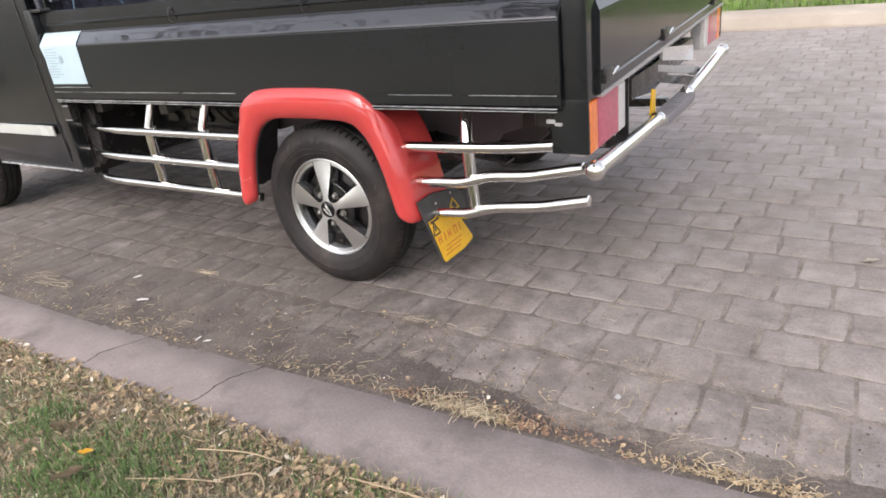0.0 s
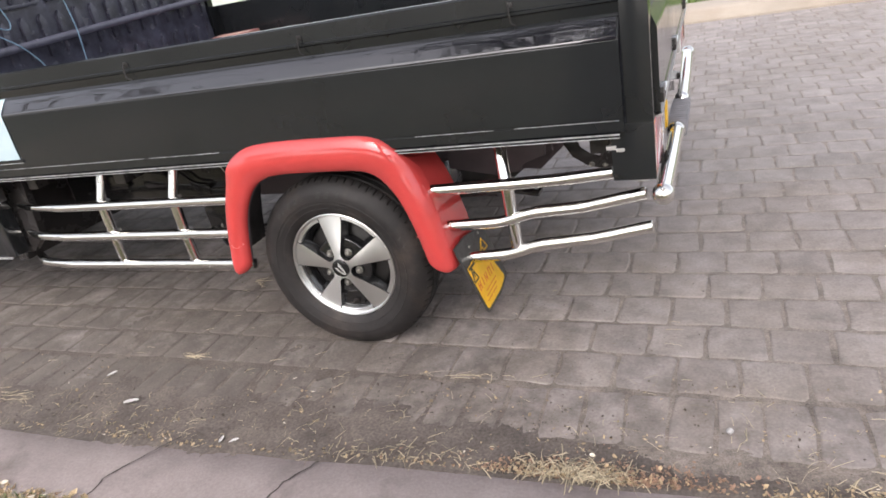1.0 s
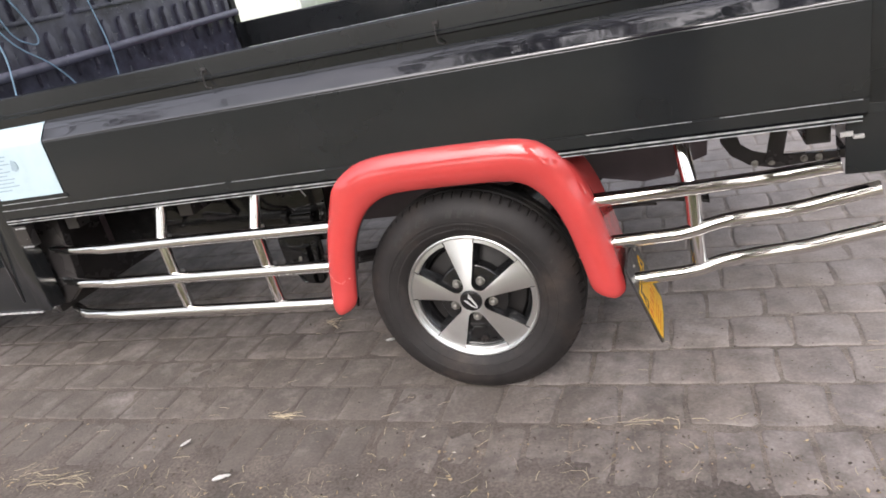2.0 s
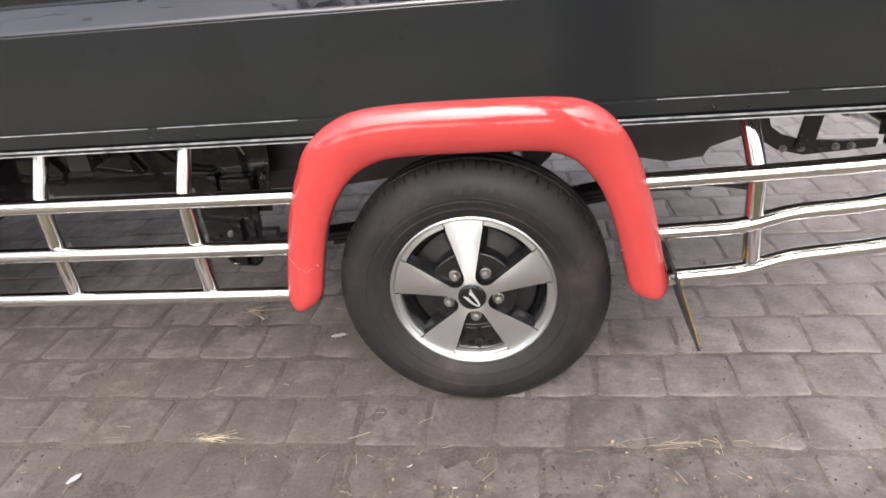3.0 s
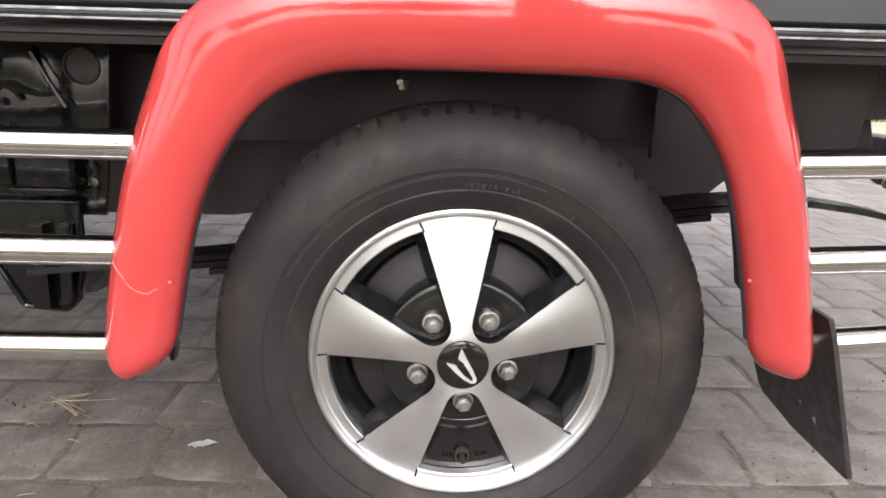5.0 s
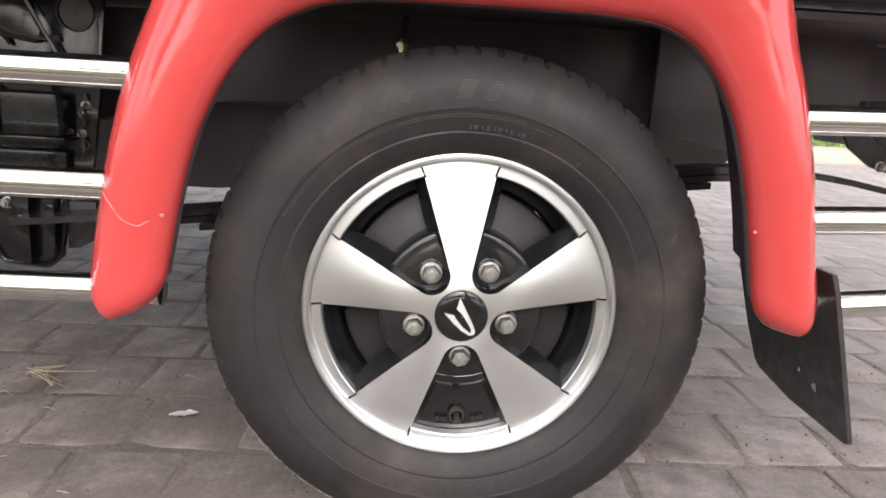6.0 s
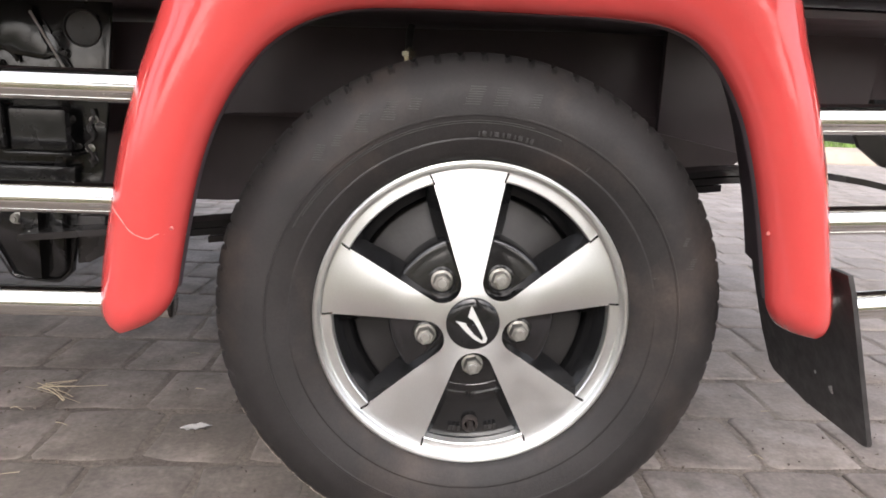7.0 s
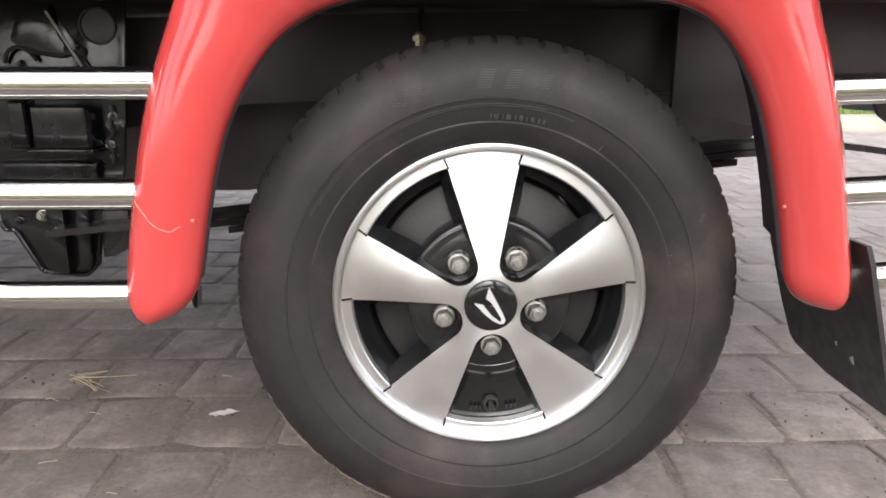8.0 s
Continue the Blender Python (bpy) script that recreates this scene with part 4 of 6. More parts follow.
# ---- stainless side rails
def rail_set(name, rails, posts, label):
    frame_ob = None
    for pts in rails:
        bm = bmesh.new()
        path = smooth_path(pts, 0.035, 6)
        tube(bm, path, 0.0172, 28, cap=False)
        # rounded, slightly recessed end plugs
        for e, nx in ((path[0], path[1]), (path[-1], path[-2])):
            d = (e - nx).normalized()
            tube(bm, [e - d * 0.004, e + d * 0.0005, e + d * 0.002], 0.0172, 28, True, [0.0170, 0.0172, 0.0150])
        if frame_ob is None:
            frame_ob = part(name, bm, M_CHROME, truck, label)
        else:
            part("rail_tube", bm, M_CHROME, frame_ob)
    for pts, r in posts:
        bm = bmesh.new()
        tube(bm, smooth_path(pts, 0.03, 6), r, 20)
        part("rail_post", bm, M_CHROME, frame_ob)
        bm = bmesh.new()
        e = Vector(pts[0])
        box(bm, (e.x - 0.010, e.y - 0.006, e.z - 0.014), (e.x + 0.014, e.y + 0.03, e.z + 0.012), 0.003)
        part("mount", bm, M_GREYMETAL, frame_ob, "small grey mounting bracket")
    return frame_ob


fr = []
for z, y in ((0.5465, -0.010), (0.4275, -0.010), (0.3085, -0.004)):
    k = (0.5465 - z) * 0.3
    fr.append([(-0.345, y, z), (-1.16 - k, y, z), (-1.33 - k, y + 0.028, z - 0.003), (-1.50, y + 0.085, z - 0.005)])
fp = []
for x in (-0.615, -0.953):
    fp.append(([(x + 0.012, 0.046, 0.664), (x + 0.009, 0.034, 0.625), (x, 0.004, 0.5465)], 0.0165))
    fp.append(([(x, 0.006, 0.5465), (x + 0.004, 0.004, 0.4275)], 0.0185))
    fp.append(([(x + 0.002, 0.004, 0.4275), (x + 0.008, 0.006, 0.3085)], 0.0180))
rail_set("side_rail", fr, fp, "three polished stainless tubes ahead of the wheel")
rr = [[(0.330, 0.010, 0.538), (0.60, 0.012, 0.546), (0.74, 0.010, 0.553), (0.877, -0.004, 0.570)],
      [(0.368, 0.020, 0.420), (0.550, 0.020, 0.428), (0.645, 0.020, 0.456), (0.785, 0.019, 0.467), (0.955, 0.006, 0.506)],
      [(0.415, 0.020, 0.314), (0.568, 0.020, 0.327), (0.645, 0.020, 0.355), (0.815, 0.018, 0.375), (0.966, 0.010, 0.410)]]
rp = [([(0.556, 0.085, 0.664), (0.560, 0.062, 0.628), (0.575, 0.026, 0.540)], 0.0185),
      ([(0.576, 0.028, 0.540), (0.578, 0.028, 0.432)], 0.0185), ([(0.578, 0.028, 0.432), (0.584, 0.028, 0.332)], 0.0180)]
rail_set("side_rail", rr, rp, "three polished stainless tubes behind the wheel, stepped at a bend")


# ---- mud flap with a yellow sign on its rear face
def flap_x(y, z):
    return 0.477 - 0.32 * (z - 0.157)


def flap_plate(bm, pts, lo, hi):
    """A plate in the flap's plane from (y, z) corners, between two offsets behind it."""
    n = len(pts)
    a = [bm.verts.new((flap_x(y, z) + lo, y, z)) for y, z in pts]
    b = [bm.verts.new((flap_x(y, z) + hi, y, z)) for y, z in pts]
    bm.faces.new(a)
    bm.faces.new(b[::-1])
    for k in range(n):
        bm.faces.new((a[k], b[k], b[(k + 1) % n], a[(k + 1) % n]))


bm = bmesh.new()
flap_plate(bm, [(-0.044, 0.372), (-0.046, 0.350), (-0.034, 0.162), (-0.030, 0.156), (-0.022, 0.154), (0.100, 0.153), (0.182, 0.166), (0.192, 0.176), (0.197, 0.230), (0.193, 0.32), (0.186, 0.345), (0.05, 0.372)], 0.0, 0.006)
flap = part("mud_flap", bm, M_FLAP, truck, "black plastic mud flap with a yellow warning sign")
bm = bmesh.new()
flap_plate(bm, [(-0.033, 0.302), (-0.028, 0.172), (-0.022, 0.164), (0.100, 0.163), (0.160, 0.173), (0.166, 0.182), (0.140, 0.250), (0.120, 0.302)], 0.0065, 0.0080)
part("sign_face", bm, M_YELLOW, flap, "yellow sign face with a black border")


def sign_stroke(a, b, width, mat):
    """One printed stroke on the sign face from a to b (y, z)."""
    bm = bmesh.new()
    d = (Vector(b) - Vector(a)).normalized()
    s = Vector((-d.y, d.x)) * width / 2
    flap_plate(bm, [tuple(Vector(a) + s), tuple(Vector(a) - s), tuple(Vector(b) - s), tuple(Vector(b) + s)], 0.0083, 0.0088)
    part("print_bar", bm, mat, flap)


# black warning symbol in its corner, a row of unreadable brown letters, faint lines below
sign_stroke((-0.030, 0.256), (-0.012, 0.296), 0.006, M_KINK)
sign_stroke((-0.012, 0.296), (0.006, 0.256), 0.006, M_KINK)
sign_stroke((-0.030, 0.255), (0.006, 0.255), 0.005, M_KINK)
sign_stroke((-0.012, 0.266), (-0.012, 0.282), 0.006, M_KINK)
sign_stroke((-0.028, 0.297), (0.115, 0.297), 0.007, M_KINK)
for y0 in (-0.018, -0.004, 0.018, 0.040, 0.054, 0.076, 0.092, 0.112):
    sign_stroke((y0, 0.222), (y0 + 0.004, 0.247), 0.0055, M_YINK)
sign_stroke((-0.020, 0.235), (-0.002, 0.236), 0.004, M_YINK)
sign_stroke((0.040, 0.245), (0.056, 0.224), 0.004, M_YINK)
sign_stroke((0.076, 0.246), (0.094, 0.246), 0.004, M_YINK)
for k in range(3):
    sign_stroke((-0.010 + 0.01 * k, 0.182 + k * 0.012), (0.085 + 0.012 * k, 0.182 + k * 0.012), 0.0028, M_YINK)
for y, z in ((0.040, 0.340), (0.135, 0.344)):
    bm = bmesh.new()
    bmesh.ops.create_uvsphere(bm, u_segments=10, v_segments=6, radius=0.0045, matrix=Matrix.Translation((flap_x(y, z) + 0.006, y, z)))
    part("bolt", bm, M_NUT, flap)
for y, z, s in ((0.028, 0.205, 0.006), (0.075, 0.272, 0.0035), (0.060, 0.215, 0.003)):
    bm = bmesh.new()
    flap_plate(bm, [(y - s * 0.6, z + s), (y - s * 0.4, z - s), (y + s * 0.5, z - s * 0.7), (y + s * 0.7, z + s * 0.3)], -0.0008, 0.001)
    part("paint_speck", bm, M_GREYMETAL, flap, "pale grey speck on the flap")
# small warning triangle above the sign
bm = bmesh.new()
for a, b in (((0.090, 0.290), (0.135, 0.325)), ((0.135, 0.325), (0.155, 0.290)), ((0.155, 0.290), (0.090, 0.290))):
    p = [Vector((flap_x(y, z) + 0.0065, y, z)) for y, z in (a, b)]
    tube(bm, p, 0.0018, 6)
part("warning_triangle", bm, M_YELLOW, flap, "yellow warning triangle outline")

# ---- chassis, axle, springs
def chassis_beam(y0, y1):
    bm = bmesh.new()
    pts = [(-3.2, 0.44), (-1.2, 0.44), (-0.55, 0.47), (-0.36, 0.515), (0.50, 0.530), (0.66, 0.572), (0.95, 0.580), (0.95, 0.655), (0.2, 0.655), (-0.6, 0.640), (-3.2, 0.60)]
    prism(bm, pts, 'y', y0, y1, 0.004)
    return part("chassis_beam", bm, M_LINER, truck, "black chassis beam, its colour lifted against the deep shade")


chassis_beam(0.36, 0.42)
chassis_beam(1.18, 1.24)
for x, z in ((-1.25, 0.50), (-0.45, 0.54), (0.30, 0.57), (0.93, 0.60)):
    bm = bmesh.new()
    box(bm, (x - 0.035, 0.40, z), (x + 0.035, 1.20, z + 0.07), 0.006)
    part("cross_member", bm, M_UNDER, truck)
for x in (-1.30, -0.85, 0.84):
    bm = bmesh.new()
    box(bm, (x - 0.025, 0.03, 0.610), (x + 0.025, 1.57, 0.662), 0.005, shift=lambda c: Vector((c.x, c.y, c.z + roll_z(c.y))))
    part("floor_bearer", bm, M_UNDER, truck)
for y in (0.215, 1.325):
    spring = None
    for k in range(4):
        bm = bmesh.new()
        half = 0.62 - 0.13 * k
        pts = []
        for s in np.linspace(-half, half, 24):
            z = 0.408 + 0.135 * s + 0.03 * s * s - 0.011 * k - 0.6 * max(0.0, s - 0.3) ** 2
            pts.append(Vector((s, y, z)))
        prev = None
        for p in pts:
            q = [bm.verts.new(p + Vector(o)) for o in ((0, -0.028, -0.005), (0, 0.028, -0.005), (0, 0.028, 0.004), (0, -0.028, 0.004))]
            if prev:
                for j in range(4):
                    bm.faces.new((prev[j], prev[(j + 1) % 4], q[(j + 1) % 4], q[j]))
            else:
                bm.faces.new(q[::-1])
            prev = q
        bm.faces.new(prev)
        if spring is None:
            spring = part("leaf_spring", bm, M_UNDER, truck, "dusty black leaf spring pack")
        else:
            part("leaf", bm, M_UNDER, spring)
    for s in (-1, 1):
        bm = bmesh.new()
        tube(bm, smooth_path([(s * 0.045, y - 0.032, 0.34), (s * 0.045, y - 0.032, 0.43), (s * 0.045, y + 0.032, 0.43), (s * 0.045, y + 0.032, 0.34)], 0.01, 4), 0.007, 8)
        part("u_bolt", bm, M_UNDER, spring)
bm = bmesh.new()
tube(bm, [Vector((0, y, 0.3)) for y in (0.10, 0.60, 0.70, 0.90, 1.00, 1.50)], 0.04, 18, True, [0.038, 0.042, 0.11, 0.11, 0.042, 0.038])
part("rear_axle", bm, M_UNDER, truck, "black rear axle with its bulge")
# spring hanger ahead of the wheel
bm = bmesh.new()
prism(bm, [(-0.712, 0.408), (-0.709, 0.350), (-0.703, 0.328), (-0.690, 0.333), (-0.657, 0.268), (-0.645, 0.262), (-0.590, 0.261), (-0.574, 0.275), (-0.561, 0.350), (-0.558, 0.430), (-0.712, 0.430)], 'y', 0.235, 0.247, 0.003)
tube(bm, smooth_path([(-0.7085, 0.232, 0.345), (-0.701, 0.232, 0.331), (-0.689, 0.232, 0.334), (-0.656, 0.232, 0.268), (-0.592, 0.232, 0.262), (-0.575, 0.232, 0.276), (-0.562, 0.232, 0.345)], 0.008, 4), 0.0035, 8)
prism(bm, [(-0.632, 0.272), (-0.606, 0.270), (-0.603, 0.400), (-0.628, 0.400)], 'y', 0.212, 0.236, 0.005)
prism(bm, [(-0.592, 0.272), (-0.575, 0.280), (-0.566, 0.400), (-0.584, 0.400)], 'y', 0.216, 0.236, 0.005)
hanger = part("spring_hanger", bm, M_WBLACK, truck, "glossy black pressed spring hanger")
for x, z, r, mat in ((-0.645, 0.354, 0.0075, M_NUT), (-0.680, 0.346, 0.005, M_UNDER), (-0.617, 0.336, 0.004, M_NUT)):
    bm = bmesh.new()
    hexbolt(bm, (x, z), 0.204 if r < 0.005 else 0.226, r, 0.010)
    part("bolt", bm, mat, hanger)
bm = bmesh.new()
prism(bm, [(-0.561, 0.360), (-0.521, 0.360), (-0.526, 0.302), (-0.548, 0.290), (-0.566, 0.288)], 'y', 0.236, 0.262, 0.004)
part("spring_eye_plate", bm, M_UNDER, hanger)
# pressed inner plate above it with a stamped channel, a hole, a box and bolts
bm = bmesh.new()
prism(bm, [(-1.40, 0.470), (-0.745, 0.470), (-0.712, 0.407), (-0.530, 0.405), (-0.514, 0.520), (-0.500, 0.665), (-1.40, 0.665)], 'y', 0.256, 0.264, 0.003)
inner = part("inner_side_plate", bm, M_WBLACK, truck, "glossy black pressed inner side plate")
bm = bmesh.new()
prism(bm, [(-0.662, 0.602), (-0.640, 0.650), (-0.600, 0.650), (-0.596, 0.600), (-0.572, 0.583), (-0.600, 0.578), (-0.640, 0.584)], 'y', 0.243, 0.257, 0.006)
part("pressing", bm, M_WBLACK, inner)
for x0 in (-0.98, -1.20):
    bm = bmesh.new()
    prism(bm, [(x0, 0.53), (x0 + 0.02, 0.515), (x0 + 0.13, 0.52), (x0 + 0.145, 0.535), (x0 + 0.10, 0.60), (x0 + 0.02, 0.61)], 'y', 0.241, 0.257, 0.006)
    part("pressing", bm, M_WBLACK, inner)
# Matte black disc paints the dark inside of a round hole
bm = bmesh.new()
lathe(bm, [(0.026, 0.002), (0.0255, -0.003), (0.0235, -0.0035), (0.0225, 0.001), (0.0005, 0.0012)], (-0.541, 0.254, 0.622), 32)
part("drain_hole", bm, M_FLAP, inner, "black disc in a ring, standing for a dark hole")
bm = bmesh.new()
tube(bm, smooth_path([(-0.676, 0.250, 0.572), (-0.667, 0.246, 0.590), (-0.650, 0.246, 0.594), (-0.635, 0.246, 0.586), (-0.630, 0.250, 0.574)], 0.01, 4), 0.0030, 8)
part("wire_loop", bm, M_UNDER, inner, "thin black wire loop")
for x, z, mat in ((-0.535, 0.497, M_NUT), (-0.543, 0.456, M_NUT), (-0.539, 0.439, M_UNDER), (-0.690, 0.417, M_UNDER), (-0.660, 0.421, M_UNDER), (-0.634, 0.419, M_NUT), (-0.586, 0.417, M_UNDER),
                  (-0.900, 0.655, M_UNDER), (-1.080, 0.505, M_UNDER), (-1.180, 0.655, M_UNDER), (-1.300, 0.505, M_UNDER), (-0.565, 0.587, M_UNDER), (-0.655, 0.570, M_UNDER)):
    bm = bmesh.new()
    hexbolt(bm, (x, z), 0.2475, 0.0052, 0.009)
    part("bolt", bm, mat, inner)
bm = bmesh.new()
tube(bm, smooth_path([(-0.533, 0.247, 0.512), (-0.529, 0.243, 0.500), (-0.540, 0.243, 0.486), (-0.531, 0.243, 0.472), (-0.545, 0.243, 0.462), (-0.535, 0.245, 0.446), (-0.539, 0.247, 0.430)], 0.006, 4), 0.0022, 7)
part("wire", bm, M_UNDER, inner, "thin twisted black wire")
bm = bmesh.new()
box(bm, (-0.634, 0.214, 0.451), (-0.551, 0.258, 0.515), 0.011, 3)
box(bm, (-0.640, 0.210, 0.447), (-0.548, 0.258, 0.453), 0.002)
box(bm, (-0.672, 0.228, 0.452), (-0.646, 0.258, 0.520), 0.008, 3)
part("mounting_box", bm, M_WBLACK, truck, "glossy black pressed mounting box")
bm = bmesh.new()
tube(bm, smooth_path([(-0.86, 0.235, 0.615), (-0.79, 0.23, 0.60), (-0.72, 0.235, 0.53), (-0.66, 0.235, 0.525)], 0.03, 5), 0.005, 8)
part("brake_pipe", bm, M_WBLACK, truck)
bm = bmesh.new()
tube(bm, [Vector((-0.600, 0.234, 0.640)), Vector((-0.560, 0.234, 0.566))], 0.0019, 8)
part("stay_rod", bm, M_GREYMETAL, truck, "thin grey stay rod")
# brass hose union over the tyre
bm = bmesh.new()
tube(bm, smooth_path([(-0.085, 0.345, 0.652), (-0.088, 0.336, 0.635), (-0.088, 0.334, 0.616)], 0.006, 3), 0.006, 10)
part("brake_hose", bm, M_FLAP, truck)
bm = bmesh.new()
tube(bm, [Vector((-0.088, 0.334, z)) for z in (0.620, 0.614, 0.6135, 0.606, 0.6055, 0.598)], 0.011, 6, True, [0.006, 0.007, 0.0118, 0.0118, 0.008, 0.007])
part("hose_union", bm, material("brass", (0.85, 0.80, 0.62), 0.22, metal=0.9, vary=0.2, scale=90), truck, "small brass hose union")
# wheel-house panels that close the space above the tyre
bm = bmesh.new()
box(bm, (-1.44, 0.040, 0.6500), (0.945, 1.560, 0.6585), 0.0, shift=lambda c: Vector((c.x, c.y, c.z + roll_z(c.y))))
part("bed_underside", bm, M_LINER, truck)
bm = bmesh.new()
box(bm, (-0.44, 0.424, 0.505), (0.62, 0.430, 0.652), 0.002)
part("wheel_house", bm, M_LINER, truck)
# Plain plate added for the unidentified dark parts that hide the ground
bm = bmesh.new()
prism(bm, [(-0.75, 0.325), (-0.45, 0.325), (-0.28, 0.345), (0.0, 0.40), (0.17, 0.432), (0.37, 0.385), (0.52, 0.372), (0.62, 0.46), (0.64, 0.662), (-0.75, 0.662)], 'y', 0.63, 0.66, 0.004)
part("heat_shield", bm, M_LINER, truck, "plain dark plate across the chassis for unidentified parts")
# gusset and bracket behind the wheel
bm = bmesh.new()
prism(bm, [(0.30, 0.505), (0.458, 0.473), (0.539, 0.482), (0.550, 0.508), (0.625, 0.529), (0.632, 0.600), (0.64, 0.665), (0.30, 0.665)], 'y', 0.30, 0.312, 0.003)
part("gusset", bm, M_LINER, truck)
bm = bmesh.new()
arc = [(0.66, 0.575), (0.665, 0.53), (0.690, 0.488), (0.735, 0.457), (0.80, 0.440), (0.965, 0.452), (0.970, 0.472), (0.80, 0.474), (0.745, 0.492), (0.715, 0.515), (0.700, 0.575)]
prism(bm, arc, 'y', 0.395, 0.405, 0.002)
prism(bm, [(0.775, 0.46), (0.818, 0.46), (0.842, 0.60), (0.800, 0.60)], 'y', 0.385, 0.397, 0.002)
br = part("rear_bracket", bm, M_UNDER, truck, "black curved rear bracket with bolts")
for x in (0.750, 0.792, 0.872, 0.908):
    bm = bmesh.new()
    hexbolt(bm, (x, 0.459), 0.384, 0.008, 0.010)
    part("bolt", bm, M_NUT, br)
bm = bmesh.new()
tube(bm, smooth_path([(0.30, 0.80, 0.50), (0.62, 0.78, 0.515), (0.80, 0.78, 0.520)], 0.05, 6), 0.030, 20)
part("silencer", bm, M_UNDER, truck, "dark exhaust silencer under the bed")
bm = bmesh.new()
prism(bm, [(0.936, 0.505), (0.976, 0.505), (0.976, 0.690), (0.930, 0.690)], 'y', 0.330, 0.337, 0.002)
part("lamp_bracket", bm, M_UNDER, truck)
bm = bmesh.new()
prism(bm, [(0.63, 0.405), (0.90, 0.415), (0.885, 0.445), (0.66, 0.442)], 'y', 1.10, 1.14, 0.004)
part("tow_bracket", bm, M_UNDER, truck)

# ---- rear bumper tube, tread step, lamps
M_STEP = material("worn_grey_rubber", (0.21, 0.20, 0.21), 0.55, vary=0.2, scale=30, bump=0.2)
bumper = None
for pts, r in (([(0.998, -0.022, 0.513), (1.000, 0.26, 0.506), (1.000, 0.560, 0.498)], 0.0225), ([(1.000, 0.985, 0.498), (1.000, 1.30, 0.520), (0.996, 1.620, 0.546)], 0.0225)):
    bm = bmesh.new()
    tube(bm, smooth_path(pts, 0.05, 4), r, 24)
    if bumper is None:
        bumper = part("rear_bumper", bm, M_CHROME, truck, "polished stainless tube bumper with a tread step")
    else:
        part("bumper_tube", bm, M_CHROME, bumper)
for y, z in ((-0.022, 0.513), (0.575, 0.497), (0.980, 0.498), (1.620, 0.546)):
    bm = bmesh.new()
    bmesh.ops.create_uvsphere(bm, u_segments=24, v_segments=14, radius=0.0285, matrix=Matrix.Translation((0.998, y, z)))
    part("ball_joint", bm, M_CHROME, bumper)
bm = bmesh.new()
box(bm, (0.966, 0.590, 0.472), (1.030, 0.968, 0.505), 0.006)
step = part("tread_step", bm, M_STEP, bumper, "black ribbed tread step")
for k in range(14):
    y = 0.600 + k * 0.0265
    bm = bmesh.new()
    box(bm, (0.970, y, 0.504), (1.026, y + 0.012, 0.5062), 0.0006)
    part("tread_rib", bm, M_STEP, bumper)
for y in (0.28, 1.30):
    bm = bmesh.new()
    box(bm, (0.93, y - 0.02, 0.492 + 0.01 * y), (0.995, y + 0.02, 0.515 + 0.01 * y), 0.004)
    part("bumper_arm", bm, M_UNDER, bumper)


def tail_lamp(y0, flip):
    def yy(v):
        return y0 - v if flip else y0 + v
    dz = roll_z(y0)
    house = None
    for a, b, mat, nm, lab in ((-0.004, 0.300, M_GREYMETAL, "tail_lamp", "tail lamp with amber, red and clear lenses"), (0.0, 0.062, M_ORANGE, "amber_lens", "amber lens"),
                               (0.065, 0.235, M_REDLENS, "red_lens", "pinkish red lens"), (0.238, 0.296, M_CLEAR, "clear_lens", "clear lens")):
        lo, hi = sorted((yy(a), yy(b)))
        bm = bmesh.new()
        if house is None:
            box(bm, (0.925, lo, 0.548 + dz), (0.966, hi, 0.696 + dz), 0.005)
            house = part(nm, bm, mat, truck, lab)
        else:
            box(bm, (0.962, lo, 0.552 + dz), (0.983, hi, 0.692 + dz), 0.008, 3)
            part(nm, bm, mat, house, lab)


tail_lamp(-0.016, False)
tail_lamp(1.616, True)
bm = bmesh.new()
prism(bm, [(0.40, 0.598), (0.40, 0.700), (0.86, 0.668), (0.87, 0.575), (0.69, 0.562)], 'x', 0.930, 0.942, 0.003)
part("rear_panel", bm, M_PLATE, truck, "weathered dark blue-grey rear panel")
bm = bmesh.new()
prism(bm, [(0.74, 0.662), (0.74, 0.708), (1.19, 0.642), (1.19, 0.582)], 'x', 0.955, 0.968, 0.003)
part("number_plate", bm, M_CLEAR, truck, "plain pale plate below the tailgate")
bm = bmesh.new()
prism(bm, [(0.69, 0.634), (0.69, 0.658), (1.33, 0.530), (1.33, 0.498)], 'x', 0.948, 0.966, 0.003)
part("rear_rail", bm, M_GREYMETAL, truck, "grey steel rear rail")
bm = bmesh.new()
prism(bm, [(0.668, 0.604), (0.668, 0.632), (1.27, 0.502), (1.27, 0.464)], 'x', 0.942, 0.956, 0.003)
part("rear_rail", bm, M_UNDER, truck)
bm = bmesh.new()
prism(bm, [(0.600, 0.500), (0.650, 0.496), (0.655, 0.580), (0.622, 0.590)], 'x', 0.962, 0.970, 0.002)
part("reflector_tag", bm, M_YELLOW, truck, "yellow reflector tag")

# ================================================================ loose things on the truck
# paper sheet folded over the panel's sloping band
bm = bmesh.new()
prof = [(-0.0475, 0.752), (-0.0482, 0.80), (-0.0478, 0.86), (-0.0475, 0.905), (-0.0455, 0.9165), (-0.0125, 0.9555), (-0.004, 0.9605)]
nx = 8
rows = []
for k in range(nx + 1):
    x = -1.448 + 0.258 * k / nx
    rows.append([(x + (0.012 if z > 0.9 else 0) * (1 - k / nx) * -1, y - 0.0012 * math.sin(k * 1.3) - 0.001, z) for y, z in prof])
vf = [[bm.verts.new(c) for c in r] for r in rows]
vb = [[bm.verts.new((c[0], c[1] - 0.0008, c[2])) for c in r] for r in rows]
